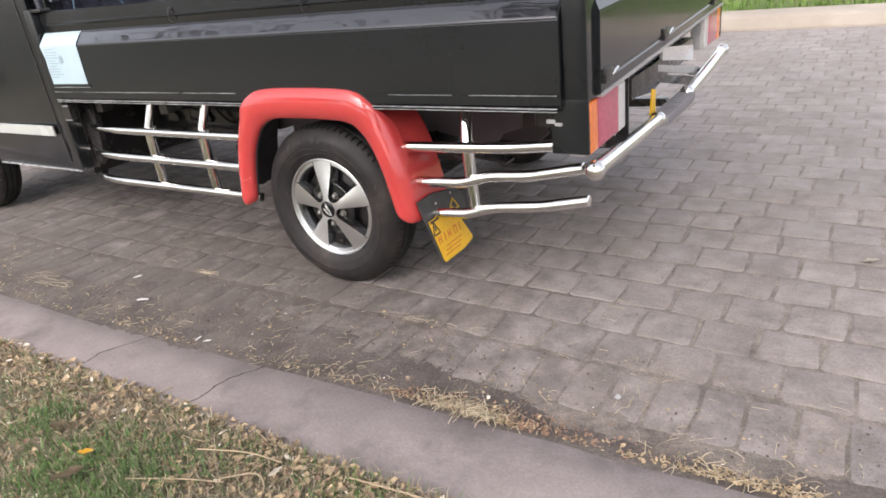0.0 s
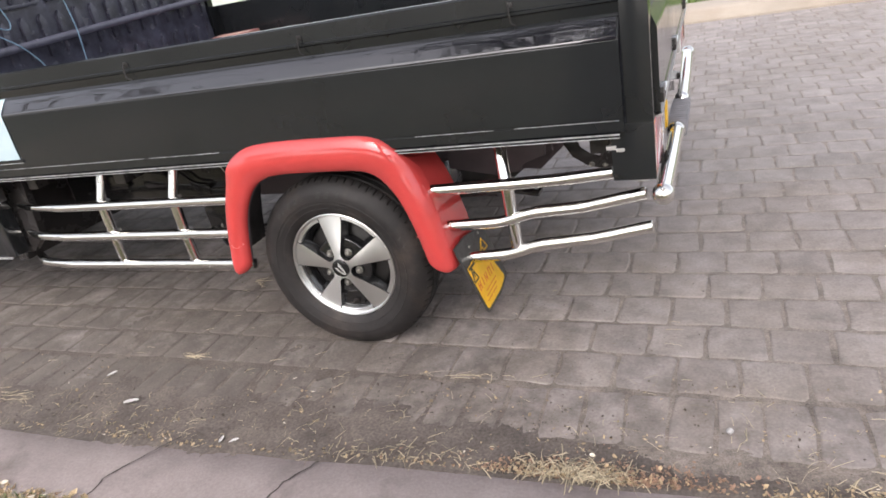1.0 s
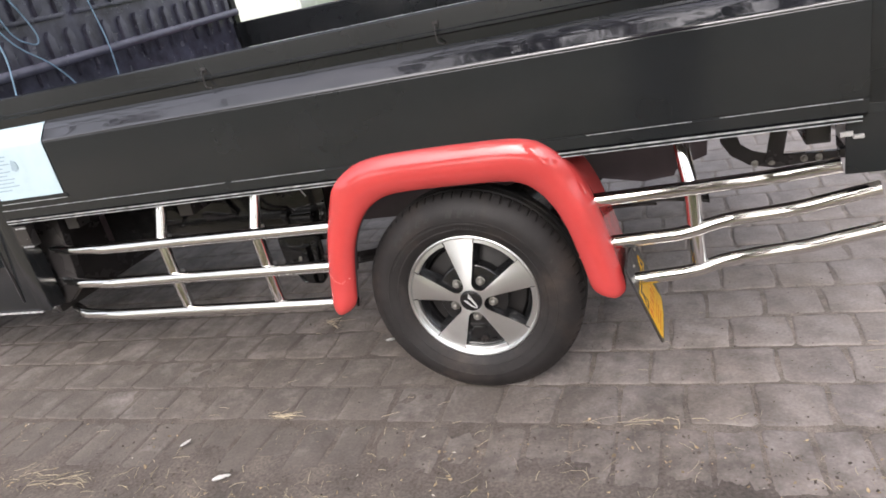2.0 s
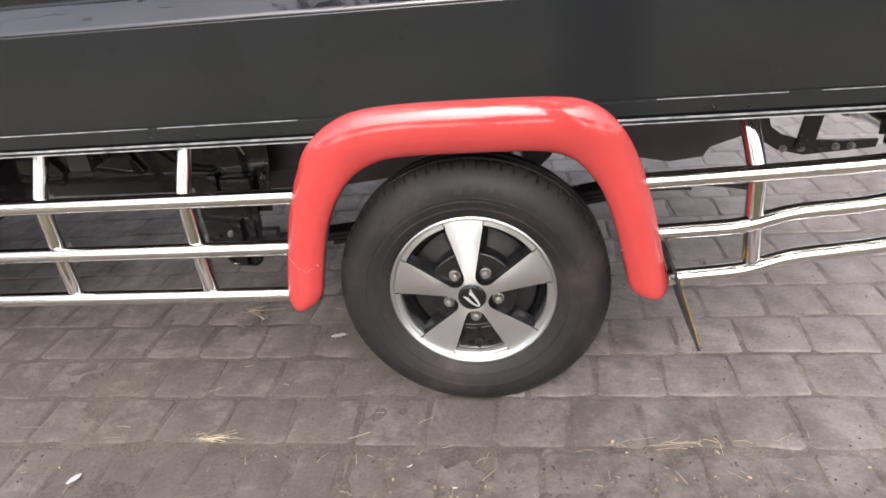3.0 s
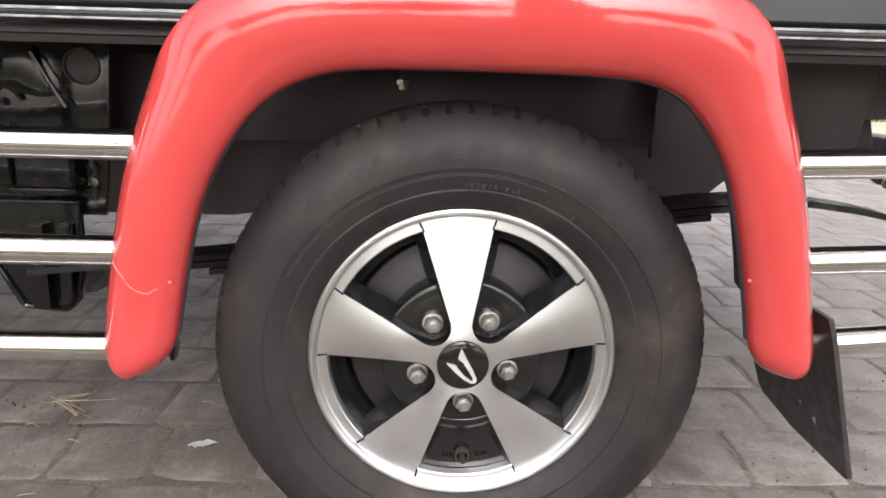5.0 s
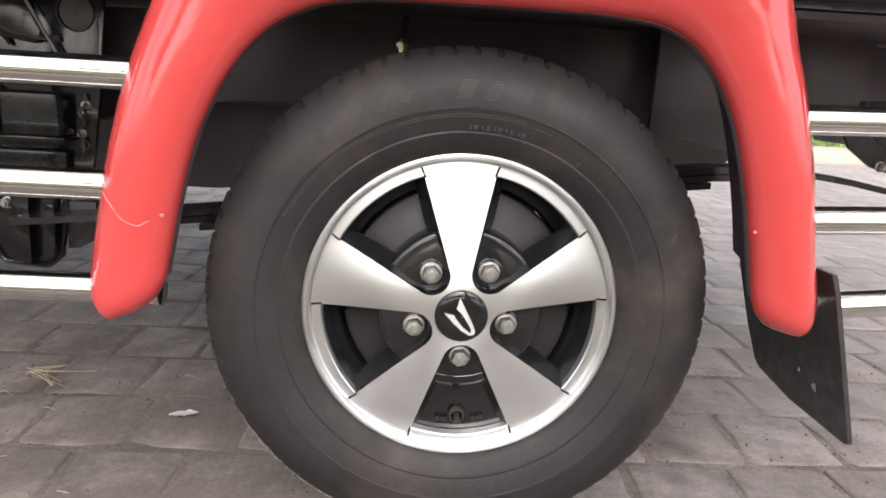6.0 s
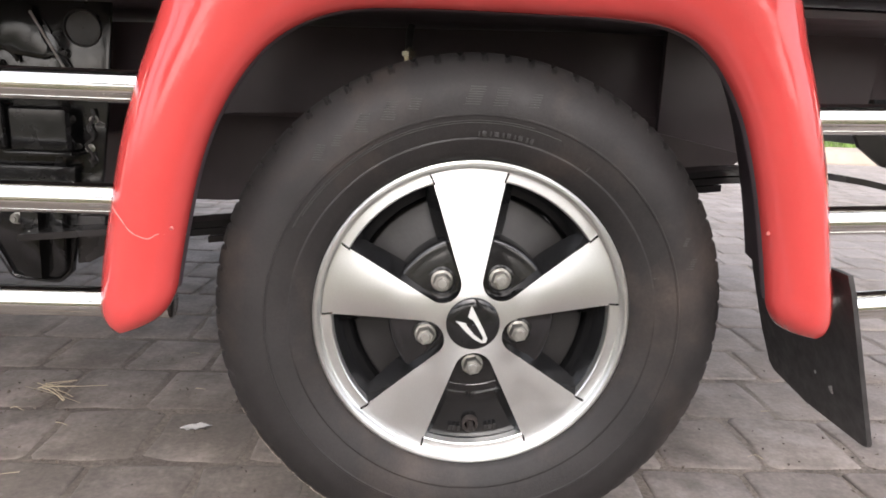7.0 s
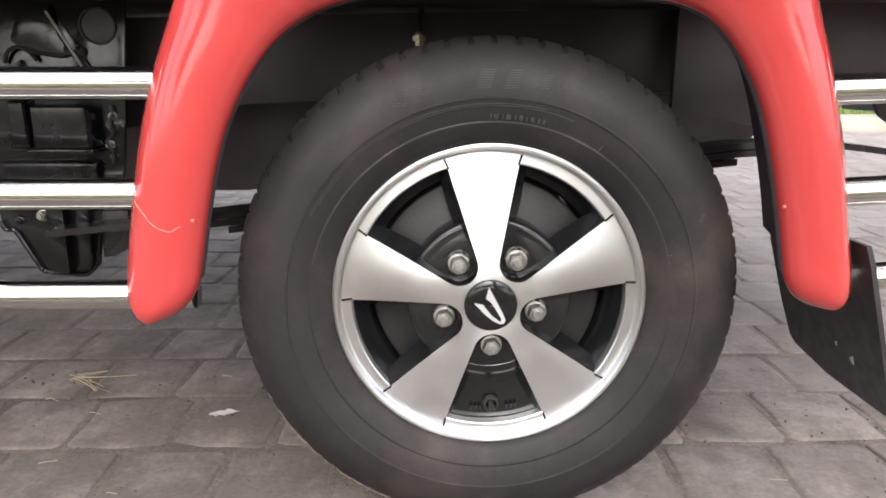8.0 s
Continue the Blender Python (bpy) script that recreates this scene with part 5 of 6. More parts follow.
for g in (vf, vb):
    for p, q in zip(g, g[1:]):
        for j in range(len(prof) - 1):
            bm.faces.new((p[j], p[j + 1], q[j + 1], q[j]))
for j in range(len(prof) - 1):
    for k in (0, nx):
        bm.faces.new((vf[k][j], vf[k][j + 1], vb[k][j + 1], vb[k][j]))
for k in range(nx):
    for j in (0, len(prof) - 1):
        bm.faces.new((vf[k][j], vf[k + 1][j], vb[k + 1][j], vb[k][j]))
paper = tagged(finish("paper_sheet", bm, M_PAPER), "white printed paper sheet taped to the black side panel", "paper")
for k in range(11):
    z = 0.895 - k * 0.0115
    bm = bmesh.new()
    w = (0.060, 0.085, 0.075, 0.09, 0.055, 0.08)[k % 6]
    box(bm, (-1.435, -0.0512, z), (-1.435 + w, -0.0498, z + 0.0035))
    part("print_bar", bm, M_PAPERINK, paper)
bm = bmesh.new()
prism(bm, [(-1.345, 0.842), (-1.330, 0.836), (-1.315, 0.846), (-1.318, 0.866), (-1.335, 0.872)], 'y', -0.0512, -0.0498)
part("print_patch", bm, M_PAPERINK, paper)

# blue cord tangled over the bulkhead
bm = bmesh.new()
for pts in (((-1.43, 0.17, 1.42), (-1.432, 0.165, 1.34), (-1.435, 0.150, 1.27), (-1.40, 0.147, 1.155), (-1.39, 0.114, 1.045), (-1.40, 0.10, 0.92)),
            ((-1.43, 0.18, 1.42), (-1.43, 0.20, 1.28), (-1.43, 0.23, 1.20), (-1.42, 0.30, 1.165), (-1.42, 0.315, 1.20), (-1.43, 0.29, 1.28), (-1.43, 0.24, 1.36), (-1.43, 0.20, 1.42)),
            ((-1.43, 0.19, 1.40), (-1.43, 0.17, 1.25), (-1.42, 0.22, 1.17), (-1.40, 0.297, 1.111), (-1.39, 0.358, 1.032), (-1.40, 0.40, 0.95)),
            ((-1.43, 0.58, 1.46), (-1.43, 0.594, 1.31), (-1.405, 0.594, 1.131), (-1.40, 0.581, 1.014), (-1.41, 0.58, 0.93)),
            ((-1.43, 0.10, 1.33), (-1.43, 0.06, 1.30), (-1.43, 0.09, 1.26), (-1.43, 0.15, 1.27), (-1.43, 0.18, 1.32), (-1.43, 0.12, 1.36), (-1.43, 0.08, 1.33))):
    tube(bm, smooth_path([(x, y, z + roll_z(y) * 0.5) for x, y, z in pts], 0.05, 5), 0.0028, 6)
tagged(finish("cord", bm, M_CORD), "tangled blue-grey cord hanging over the bulkhead", "cord")
# small faded box lying in the bed
bm = bmesh.new()
box(bm, (-1.32, 1.24, 0.735), (-1.10, 1.47, 0.955), 0.008)
bmesh.ops.rotate(bm, cent=(-1.2, 1.36, 0.735), matrix=Matrix.Rotation(radians(18), 3, 'Z'), verts=bm.verts)
red_box = tagged(finish("carton", bm, M_BOX), "faded red carton lying in the truck bed", "box")
bm = bmesh.new()
box(bm, (-1.30, 1.35, 0.9550), (-1.12, 1.37, 0.9562))
bmesh.ops.rotate(bm, cent=(-1.2, 1.36, 0.735), matrix=Matrix.Rotation(radians(18), 3, 'Z'), verts=bm.verts)
part("tape", bm, M_LEAFPALE, red_box, "strip of pale tape")

# ================================================================ white van across the street
van = thing("van", (-8.35, 12.0, 0.20), "parked white van on the far lawn, seen side on", "van")
bm = bmesh.new()
prism(bm, [(-1.95, 0.30), (1.70, 0.30), (1.76, 0.9), (1.70, 1.5), (1.55, 1.95), (-1.2, 1.98), (-1.75, 1.2), (-2.0, 1.0)], 'y', 0, 1.65, 0.07)
part("body", bm, M_WHITE, van, "plain white van body")
bm = bmesh.new()
tube(bm, [Vector((-0.30 + 0.14 * math.sin(k / 14 * 3.0), -0.004, 0.34 + k * 0.11)) for k in range(15)], 0.035, 8)
part("door_seal", bm, M_GREYSEAL, van, "grey rubber door seal")
bm = bmesh.new()
box(bm, (1.60, -0.03, 0.75), (1.68, 0.02, 1.3), 0.01)
part("lamp", bm, M_CLEAR, van, "pale upright lamp")
for x in (-1.25, 1.05):
    for y in (0.02, 1.5):
        bm = bmesh.new()
        lathe(bm, [(0.02, -0.09), (0.2, -0.09), (0.3, -0.07), (0.31, 0), (0.3, 0.07), (0.2, 0.09), (0.02, 0.09)], (x, y + 0.08, 0.305), 32)
        part("wheel", bm, M_TREAD, van)

# ================================================================ trees behind the camera (seen mirrored in the paint)
def tree(x, y, h, seed, count=2600, size=1.0, spread=0.085):
    rnd = random.Random(seed)
    t = thing("tree", (x, y, 0), "broad leafy street tree on the verge", "tree", "street trees")
    bm = bmesh.new()
    tube(bm, [Vector((0.05 * math.sin(k), 0.04 * math.cos(2 * k), -0.05 + k * h * 0.09)) for k in range(7)], 0.2, 10, True, [0.24 - 0.022 * k for k in range(7)])
    tips = []
    for k in range(9):
        a, e = k * 2.4 + rnd.random(), 0.35 + 0.6 * rnd.random()
        s = Vector((0, 0, h * (0.34 + 0.2 * rnd.random())))
        d = Vector((math.cos(a) * math.cos(e), math.sin(a) * math.cos(e), math.sin(e)))
        L = h * (0.28 + 0.15 * rnd.random())
        pts = [s + d * L * q + Vector((0, 0, 0.12 * L * q * q)) for q in (0, 0.35, 0.7, 1.0)]
        tube(bm, pts, 0.06, 7, True, [0.09, 0.06, 0.04, 0.015])
        tips += pts[1:]
    part("trunk", bm, M_BARK, t, "grey-brown tapered trunk with limbs")
    verts, faces = [], []
    for _ in range(count):
        c = rnd.choice(tips) + Vector((rnd.gauss(0, 1), rnd.gauss(0, 1), rnd.gauss(0, 0.7))) * h * spread
        u = Vector((rnd.gauss(0, 1), rnd.gauss(0, 1), rnd.gauss(0, 1))).normalized() * (0.10 + 0.12 * rnd.random()) * size
        w = u.cross(Vector((rnd.gauss(0, 1), rnd.gauss(0, 1), rnd.gauss(0, 1)))).normalized() * u.length * 0.6
        b = len(verts)
        verts += [c - u, c + w * 0.9 + Vector((0, 0, 0.02)), c + u, c - w * 0.9]
        faces.append((b, b + 1, b + 2, b + 3))
    me = bpy.data.meshes.new("crown")
    me.from_pydata([tuple(v) for v in verts], [], faces)
    me.materials.append(M_FOLIAGE)
    ob = new("crown", me)
    ob.parent = t
    return t


for i, (x, y, h) in enumerate(((-13.0, -13.5, 7.0), (-6.5, -15.5, 7.8), (-0.8, -14.0, 6.6), (6.0, -15.0, 7.6), (12.0, -13.0, 7.0))):
    tree(x, y, h, 40 + i)
tree(0.5, -2.5, 9.0, 61, 3600, 0.70, 0.050)
tree(-7.8, -2.9, 9.5, 64, 520, 0.60, 0.060)


# ================================================================ grass, leaves, straw
def blades(name, count, place, length, width, mat, label, category, seed, lean=0.8):
    rnd = random.Random(seed)
    verts, faces = [], []
    for _ in range(count):
        p = place(rnd)
        if p is None:
            continue
        x, y, z = p
        L, a, ln = length * (0.5 + rnd.random()), rnd.random() * math.tau, lean * rnd.random()
        dx, dy = math.cos(a), math.sin(a)
        w = width * (0.6 + 0.8 * rnd.random())
        b = len(verts)
        px, py = -dy * w, dx * w
        mx, my, mz = x + dx * L * 0.45 * ln, y + dy * L * 0.45 * ln, z + L * 0.6
        tx, ty, tz = x + dx * L * 1.1 * ln, y + dy * L * 1.1 * ln, z + L * (1 - 0.4 * ln)
        verts += [(x - px, y - py, z - 0.004), (x + px, y + py, z - 0.004), (mx + px * 0.8, my + py * 0.8, mz), (mx - px * 0.8, my - py * 0.8, mz), (tx, ty, tz)]
        faces += [(b, b + 1, b + 2, b + 3), (b + 3, b + 2, b + 4)]
    me = bpy.data.meshes.new(name)
    me.from_pydata(verts, [], faces)
    me.materials.append(mat)
    return tagged(new(name, me), label, category, "", "stuff")


def leaves(name, count, place, size, mat, label, category, seed, slim=0.5, curl=0.5):
    """Small curled leaf pieces, each of six triangles with a raised midrib."""
    rnd = random.Random(seed)
    verts, faces = [], []
    for _ in range(count):
        p = place(rnd)
        if p is None:
            continue
        L = size * (0.45 + 1.0 * rnd.random() ** 1.5)
        W = L * slim * (0.5 + 0.7 * rnd.random())
        m = Matrix.Translation(p) @ Euler((rnd.gauss(0, 0.35), rnd.gauss(0, 0.35), rnd.random() * math.tau)).to_matrix().to_4x4()
        cz = curl * L * (rnd.random() - 0.3)
        b = len(verts)
        for q in ((-L, 0, cz * 0.8), (-L * 0.3, W, cz * 0.3), (-L * 0.3, 0, -0.002), (-L * 0.3, -W, cz * 0.4), (L * 0.4, W * 0.8, cz * 0.4), (L * 0.4, 0, 0), (L * 0.4, -W * 0.8, cz * 0.2), (L, 0, cz)):
            verts.append(tuple(m @ Vector(q)))
        faces += [(b, b + 2, b + 1), (b, b + 3, b + 2), (b + 1, b + 2, b + 5, b + 4), (b + 2, b + 3, b + 6, b + 5), (b + 4, b + 5, b + 7), (b + 5, b + 6, b + 7)]
    me = bpy.data.meshes.new(name)
    me.from_pydata(verts, [], faces)
    me.materials.append(mat)
    return tagged(new(name, me), label, category, "", "stuff")


def straws(name, count, place, length, radius, mat, label, category, seed, along=None, curl=0.16):
    """Thin bent stalks lying about."""
    rnd = random.Random(seed)
    verts, faces = [], []
    for _ in range(count):
        p = place(rnd)
        if p is None:
            continue
        L, a, bend = length * (0.35 + 1.1 * rnd.random() ** 1.6), rnd.random() * math.tau if along is None else rnd.gauss(along, 0.24), rnd.gauss(0, curl)
        r = radius * (0.6 + 0.8 * rnd.random())
        lift = 0.008 * rnd.random() ** 2
        ring = None
        x, y, z = p
        for k in range(5):
            t = k / 4
            ang = a + bend * t
            cz = z + r + lift * math.sin(t * 3.0 + rnd.random())
            nx, ny = -math.sin(ang) * r, math.cos(ang) * r
            b = len(verts)
            verts += [(x + nx, y + ny, cz), (x, y, cz + r), (x - nx, y - ny, cz), (x, y, cz - r)]
            if ring is not None:
                for j in range(4):
                    faces.append((ring + j, ring + (j + 1) % 4, b + (j + 1) % 4, b + j))
            ring = b
            x += math.cos(ang) * L / 4
            y += math.sin(ang) * L / 4
    me = bpy.data.meshes.new(name)
    me.from_pydata(verts, [], faces)
    me.materials.append(mat)
    return tagged(new(name, me), label, category, "", "stuff")


PATCHES = ((-0.02, -1.10, 0.15), (0.20, -1.09, 0.16), (0.36, -1.17, 0.13), (-0.26, -1.02, 0.09), (-0.62, -1.15, 0.14), (0.80, -1.15, 0.20), (-1.0, -1.0, 0.16), (1.25, -1.1, 0.2))


def green(x, y):
    """How thickly the grass stands: tufts in patches, thin between."""
    k = noise.noise(Vector((x * 5.0, y * 5.0, 11.0)))
    near = max(0.0, max(1.3 - math.hypot(x - a, y - b) / c for a, b, c in PATCHES))
    return near * (0.9 + 0.8 * k) + 0.10 + 0.35 * k


def grass_near(r):
    x, y = -1.9 + 3.7 * r.random(), verge_edge(0) - 1.1 * r.random() ** 1.1 + 0.03
    if y > verge_edge(x) + 0.015 * r.random() ** 2:
        return None
    return (x, y, verge_z(x, y)) if r.random() < green(x, y) else None


def grass_wide(r):
    x, y = r.gauss(0, 2.3), -1.0 - 2.6 * r.random()
    k = noise.noise(Vector((x * 1.7, y * 1.7, 4.0)))
    return (x, y, verge_z(x, y)) if r.random() < 0.45 + k and (abs(x) > 1.5 or y < -1.7) else None


def dry_near(r):
    x, y = -1.9 + 3.7 * r.random(), verge_edge(0) - 1.1 * r.random() ** 1.2 + 0.03
    return (x, y, verge_z(x, y)) if y < verge_edge(x) + 0.022 * r.random() ** 2 else None


blades("grass", 90000, grass_near, 0.032, 0.0013, M_GRASS, "short green grass in tufts with bare patches on the verge", "grass", 5, 1.2)
blades("grass", 30000, grass_wide, 0.045, 0.0028, M_GRASS, "thin green grass further along the verge", "grass", 7, 1.2)
blades("dry_grass", 26000, dry_near, 0.026, 0.0011, M_STRAW, "dry yellow grass stems among the green", "grass", 6, 2.2)


def verge_litter(r):
    x, y = -1.9 + 3.7 * r.random(), verge_edge(0) + 0.02 - 1.0 * r.random() ** 1.3
    if y > verge_edge(x) + 0.022 or r.random() < 0.75 * green(x, y):
        return None
    return (x, y, verge_z(x, y) + 0.008 + 0.012 * r.random())


leaves("fallen_leaves", 6500, verge_litter, 0.0135, M_LEAF, "brown dry leaves scattered over the verge", "leaves", 8, 0.55, 0.9)
leaves("fallen_leaves", 9000, verge_litter, 0.0065, M_LEAF, "crumbled brown leaf bits on the verge", "leaves", 16, 0.6, 0.9)
leaves("rusty_leaves", 2600, verge_litter, 0.0085, M_RUSTLEAF, "reddish brown leaf scraps on the verge", "leaves", 17, 0.6, 0.9)
leaves("pale_leaves", 650, verge_litter, 0.0105, M_LEAFPALE, "pale bleached leaf scraps on the verge", "leaves", 9)
straws("verge_twigs", 420, verge_litter, 0.07, 0.0011, M_TWIG, "dry twigs lying on the verge", "twigs", 12)


def lawn_place(r):
    x, y = -6 + 14 * r.random(), 6.46 + 4.5 * r.random() ** 1.5
    return (x, y, 0.135 + 0.03 * noise.noise(Vector((x, y, 1))) + 0.012 * (y - 6.4))


blades("lawn_grass", 16000, lawn_place, 0.06, 0.006, M_GRASSFAR, "bright green lawn grass", "grass", 14, 1.0)


def big_leaf(name, at, size, mat, label, turn, curl=0.3):
    bm = bmesh.new()
    n = 9
    rows = []
    for k in range(n):
        t = k / (n - 1)
        w = size * 0.42 * math.sin(math.pi * min(0.98, 0.06 + t * 0.92)) ** 0.8
        x = (t - 0.5) * 2 * size
        z = curl * size * (t - 0.4) ** 2
        torn = 1 + 0.5 * noise.noise(Vector((k * 1.9, at[0] * 31, at[1] * 17)))
        rows.append([bm.verts.new((x + 0.10 * size * noise.noise(Vector((k, s * 3, at[0] * 9))), s * w * torn, z + abs(s) * 0.25 * w + 0.12 * size * noise.noise(Vector((k * 0.9, s * 2, at[1] * 23))))) for s in (-1, -0.5, 0, 0.5, 1)])
    for p, q in zip(rows, rows[1:]):
        for j in range(4):
            bm.faces.new((p[j], p[j + 1], q[j + 1], q[j]))
    g = bmesh.ops.solidify(bm, geom=bm.faces[:], thickness=0.0006)
    bm.transform(Matrix.Translation(at) @ Matrix.Rotation(radians(turn), 4, 'Z'))
    return tagged(finish(name, bm, mat), label, "leaf")


big_leaf("leaf", (0.025, -1.07, 0.042), 0.022, M_LEAFYEL, "bright yellow fallen leaf on the grass", 30)
big_leaf("leaf", (0.535, -0.91, 0.036), 0.019, M_LEAFPALE, "pale cream fallen leaf on the verge", 80)
big_leaf("leaf", (-0.16, -1.03, 0.036), 0.035, M_LEAF, "large brown dry leaf on the grass", 10)
big_leaf("leaf", (0.06, -1.14, 0.040), 0.040, M_LEAF, "large brown dry leaf on the grass", 60)
big_leaf("leaf", (-0.13, -0.86, 0.034), 0.024, M_LEAF, "brown dry leaf at the kerb", 140)
big_leaf("leaf", (-0.665, -0.412, 0.010), 0.026, M_SCRAP, "white scrap lying in the gutter", 25, 0.2)
big_leaf("leaf", (-0.203, -0.530, 0.010), 0.014, M_SCRAP, "white scrap lying in the gutter", 100, 0.2)
big_leaf("leaf", (-0.160, -0.528, 0.010), 0.015, M_SCRAP, "white scrap lying in the gutter", 40, 0.2)
big_leaf("leaf", (-0.882, -0.279, 0.010), 0.018, M_SCRAP, "white scrap lying in the gutter", 60, 0.2)
big_leaf("leaf", (-0.418, 0.272, 0.008), 0.024, M_SCRAP, "white scrap lying beside the tyre", 12, 0.2)
big_leaf("leaf", (1.662, 0.714, 0.006), 0.030, M_LEAFPALE, "pale leaf on the paving", 35, 0.2)
bm = bmesh.new()
bmesh.ops.create_icosphere(bm, subdivisions=2, radius=0.008, matrix=Matrix.Translation((1.147, -0.300, 0.006)))
for v in bm.verts:
    v.co += Vector((1, 1, 0.6)) * 0.004 * noise.noise(v.co * 90)
tagged(finish("pebble", bm, M_GREYMETAL), "small pale pebble on the paving", "stone")
for pts, r in (([(0.28, -0.93, 0.03), (0.42, -0.885, 0.035), (0.52, -0.875, 0.03)], 0.0021), ([(0.42, -0.98, 0.03), (0.50, -0.92, 0.035), (0.56, -0.97, 0.03), (0.55, -1.02, 0.03)], 0.0020),
               ([(0.20, -1.08, 0.03), (0.33, -1.02, 0.03), (0.44, -0.985, 0.032)], 0.0018), ([(0.70, -0.845, 0.028), (0.85, -0.83, 0.030), (1.0, -0.82, 0.028)], 0.0022)):
    bm = bmesh.new()
    tube(bm, smooth_path(pts, 0.05, 5), r, 7)
    tagged(finish("twig", bm, M_TWIG), "thin dry twig at the edge of the kerb", "twig")


def gutter(x_mid, x_sd, y_mid, y_sd, z=0.004):
    def place(r):
        return (r.gauss(x_mid, x_sd), r.gauss(y_mid, y_sd), z)
    return place


def kerb_line(x_mid, x_sd, y_sd, z=0.005):
    """Along the kerb's edge, banked up against it."""
    def place(r):
        x = r.gauss(x_mid, x_sd)
        return (x, kerb_edge(x) + 0.004 + abs(r.gauss(0, y_sd)), z)
    return place


def gutter_all(r):
    x = -1.9 + 3.9 * r.random()
    y = kerb_edge(x) + 0.01 + 0.40 * r.random() ** 2.0
    k = noise.noise(Vector((x * 3.0, y * 5.0, 21.0)))
    return (x, y, 0.005) if r.random() < 0.45 + k else None


def paving_all(r):
    x, y = -1.2 + 2.3 * r.random() ** 1.15, -0.35 + 0.95 * r.random()
    return (x, y, 0.0030) if r.random() < 0.55 + noise.noise(Vector((x * 6, y * 6, 17))) else None


straws("gutter_straw", 800, gutter_all, 0.042, 0.00052, M_STRAW, "thin dry straw scattered in the gutter", "straw", 21, None, 0.4)
straws("gutter_straw", 380, gutter_all, 0.034, 0.00072, M_STRAW, "thin dry straw scattered in the gutter", "straw", 20, None, 0.4)
straws("straw_clump", 150, kerb_line(0.79, 0.075, 0.036, 0.008), 0.038, 0.0010, M_STRAW, "clump of dry straw against the kerb", "straw", 22)
straws("straw_clump", 110, kerb_line(0.83, 0.060, 0.018, 0.012), 0.034, 0.0012, M_STRAW, "tangled pale straw on the clump", "straw", 36)
leaves("straw_clump_scraps", 800, kerb_line(0.86, 0.16, 0.034, 0.006), 0.0056, M_RUSTLEAF, "reddish brown leaf scraps among the straw", "leaves", 35, 0.6, 0.9)
leaves("straw_clump_scraps", 300, kerb_line(0.80, 0.10, 0.022, 0.010), 0.0062, M_LEAF, "brown leaf scraps among the straw", "leaves", 37, 0.6, 0.9)
straws("straw_clump", 90, kerb_line(1.48, 0.09, 0.030, 0.008), 0.034, 0.0010, M_STRAW, "clump of dry straw against the kerb", "straw", 23)
leaves("straw_clump_scraps", 380, kerb_line(1.50, 0.15, 0.022, 0.008), 0.0062, M_LEAF, "brown leaf scraps among the straw", "leaves", 38, 0.6, 0.9)
straws("straw_clump", 90, kerb_line(0.40, 0.14, 0.04, 0.008), 0.036, 0.0010, M_STRAW, "thin clump of dry straw against the kerb", "straw", 24)
straws("straw_clump", 40, gutter(-1.28, 0.09, -0.45, 0.02, 0.006), 0.055, 0.0007, M_STRAW, "thin clump of dry straw in the gutter", "straw", 25, 0.2, 0.5)
straws("straw_clump", 26, gutter(-0.645, 0.018, -0.145, 0.010, 0.004), 0.062, 0.0008, M_STRAW, "small bundle of dry straw on the paving", "straw", 26, 0.15)
straws("straw_clump", 14, gutter(0.44, 0.09, -0.15, 0.006, 0.004), 0.065, 0.0007, M_STRAW, "few dry stalks on the paving", "straw", 27, 0.05, 0.5)
straws("straw_clump", 11, gutter(-0.745, 0.012, 0.420, 0.010, 0.004), 0.135, 0.0007, M_STRAW, "few long dry stalks beside the tyre", "straw", 28, -0.10, 0.75)
straws("paving_straw", 80, paving_all, 0.040, 0.0006, M_STRAW, "single dry stalks on the paving", "straw", 29, 0.2)
leaves("gutter_leaves", 900, gutter_all, 0.0052, M_LEAF, "crumbled brown leaf scraps in the gutter", "leaves", 31, 0.6, 0.8)
leaves("gutter_scraps", 60, gutter_all, 0.0066, M_LEAFPALE, "pale leaf scraps in the gutter", "leaves", 32)
leaves("kerb_leaves", 160, kerb_line(0.0, 0.9, 0.02, 0.006), 0.0062, M_LEAF, "brown leaf scraps banked against the kerb", "leaves", 39, 0.6, 0.9)
leaves("soil_crumbs", 2200, gutter_all, 0.0034, M_CLOD, "dark crumbs of soil in the gutter", "soil", 34, 0.9, 1.6)
leaves("paving_grit", 1500, paving_all, 0.0026, M_CLOD, "dark grit and crumbs on the paving", "grit", 33, 0.9, 1.4)

# silt that has settled over the pavers along the kerb
def silt_z(x, y):
    k = noise.noise(Vector((x * 1.7, y * 4.0, 3))) * 0.6 + noise.noise(Vector((x * 7, y * 9, 8))) * 0.45 + noise.noise(Vector((x * 26, y * 26, 1))) * 0.25
    k += 0.40 * noise.noise(Vector((x * 60, y * 60, 4)))
    near = max(-1.2, min(1.3, (-y - 0.36) / 0.16 + 0.42 * max(-1.0, min(1.0, (0.55 - x) / 0.7)) * (1 if y < -0.1 else max(0, 1 - (y + 0.1) * 9))))
    tyre = math.exp(-((x + 0.05) / 0.55) ** 2 - ((y - 0.02) / 0.22) ** 2)
    lane = max(0.0, min(1.0, (0.2 - x) / 0.5)) * max(0.0, min(1.0, (0.75 - y) / 0.3))
    return max(-0.0020 + 0.0045 * near, -0.0072 + 0.0034 * tyre + 0.0026 * lane) + 0.0040 * k


sheet("silt", -3.4, 3.2, -0.60, 0.90, 560, 126, silt_z, M_DIRT, "dark silt washed over the pavers along the kerb", "silt")

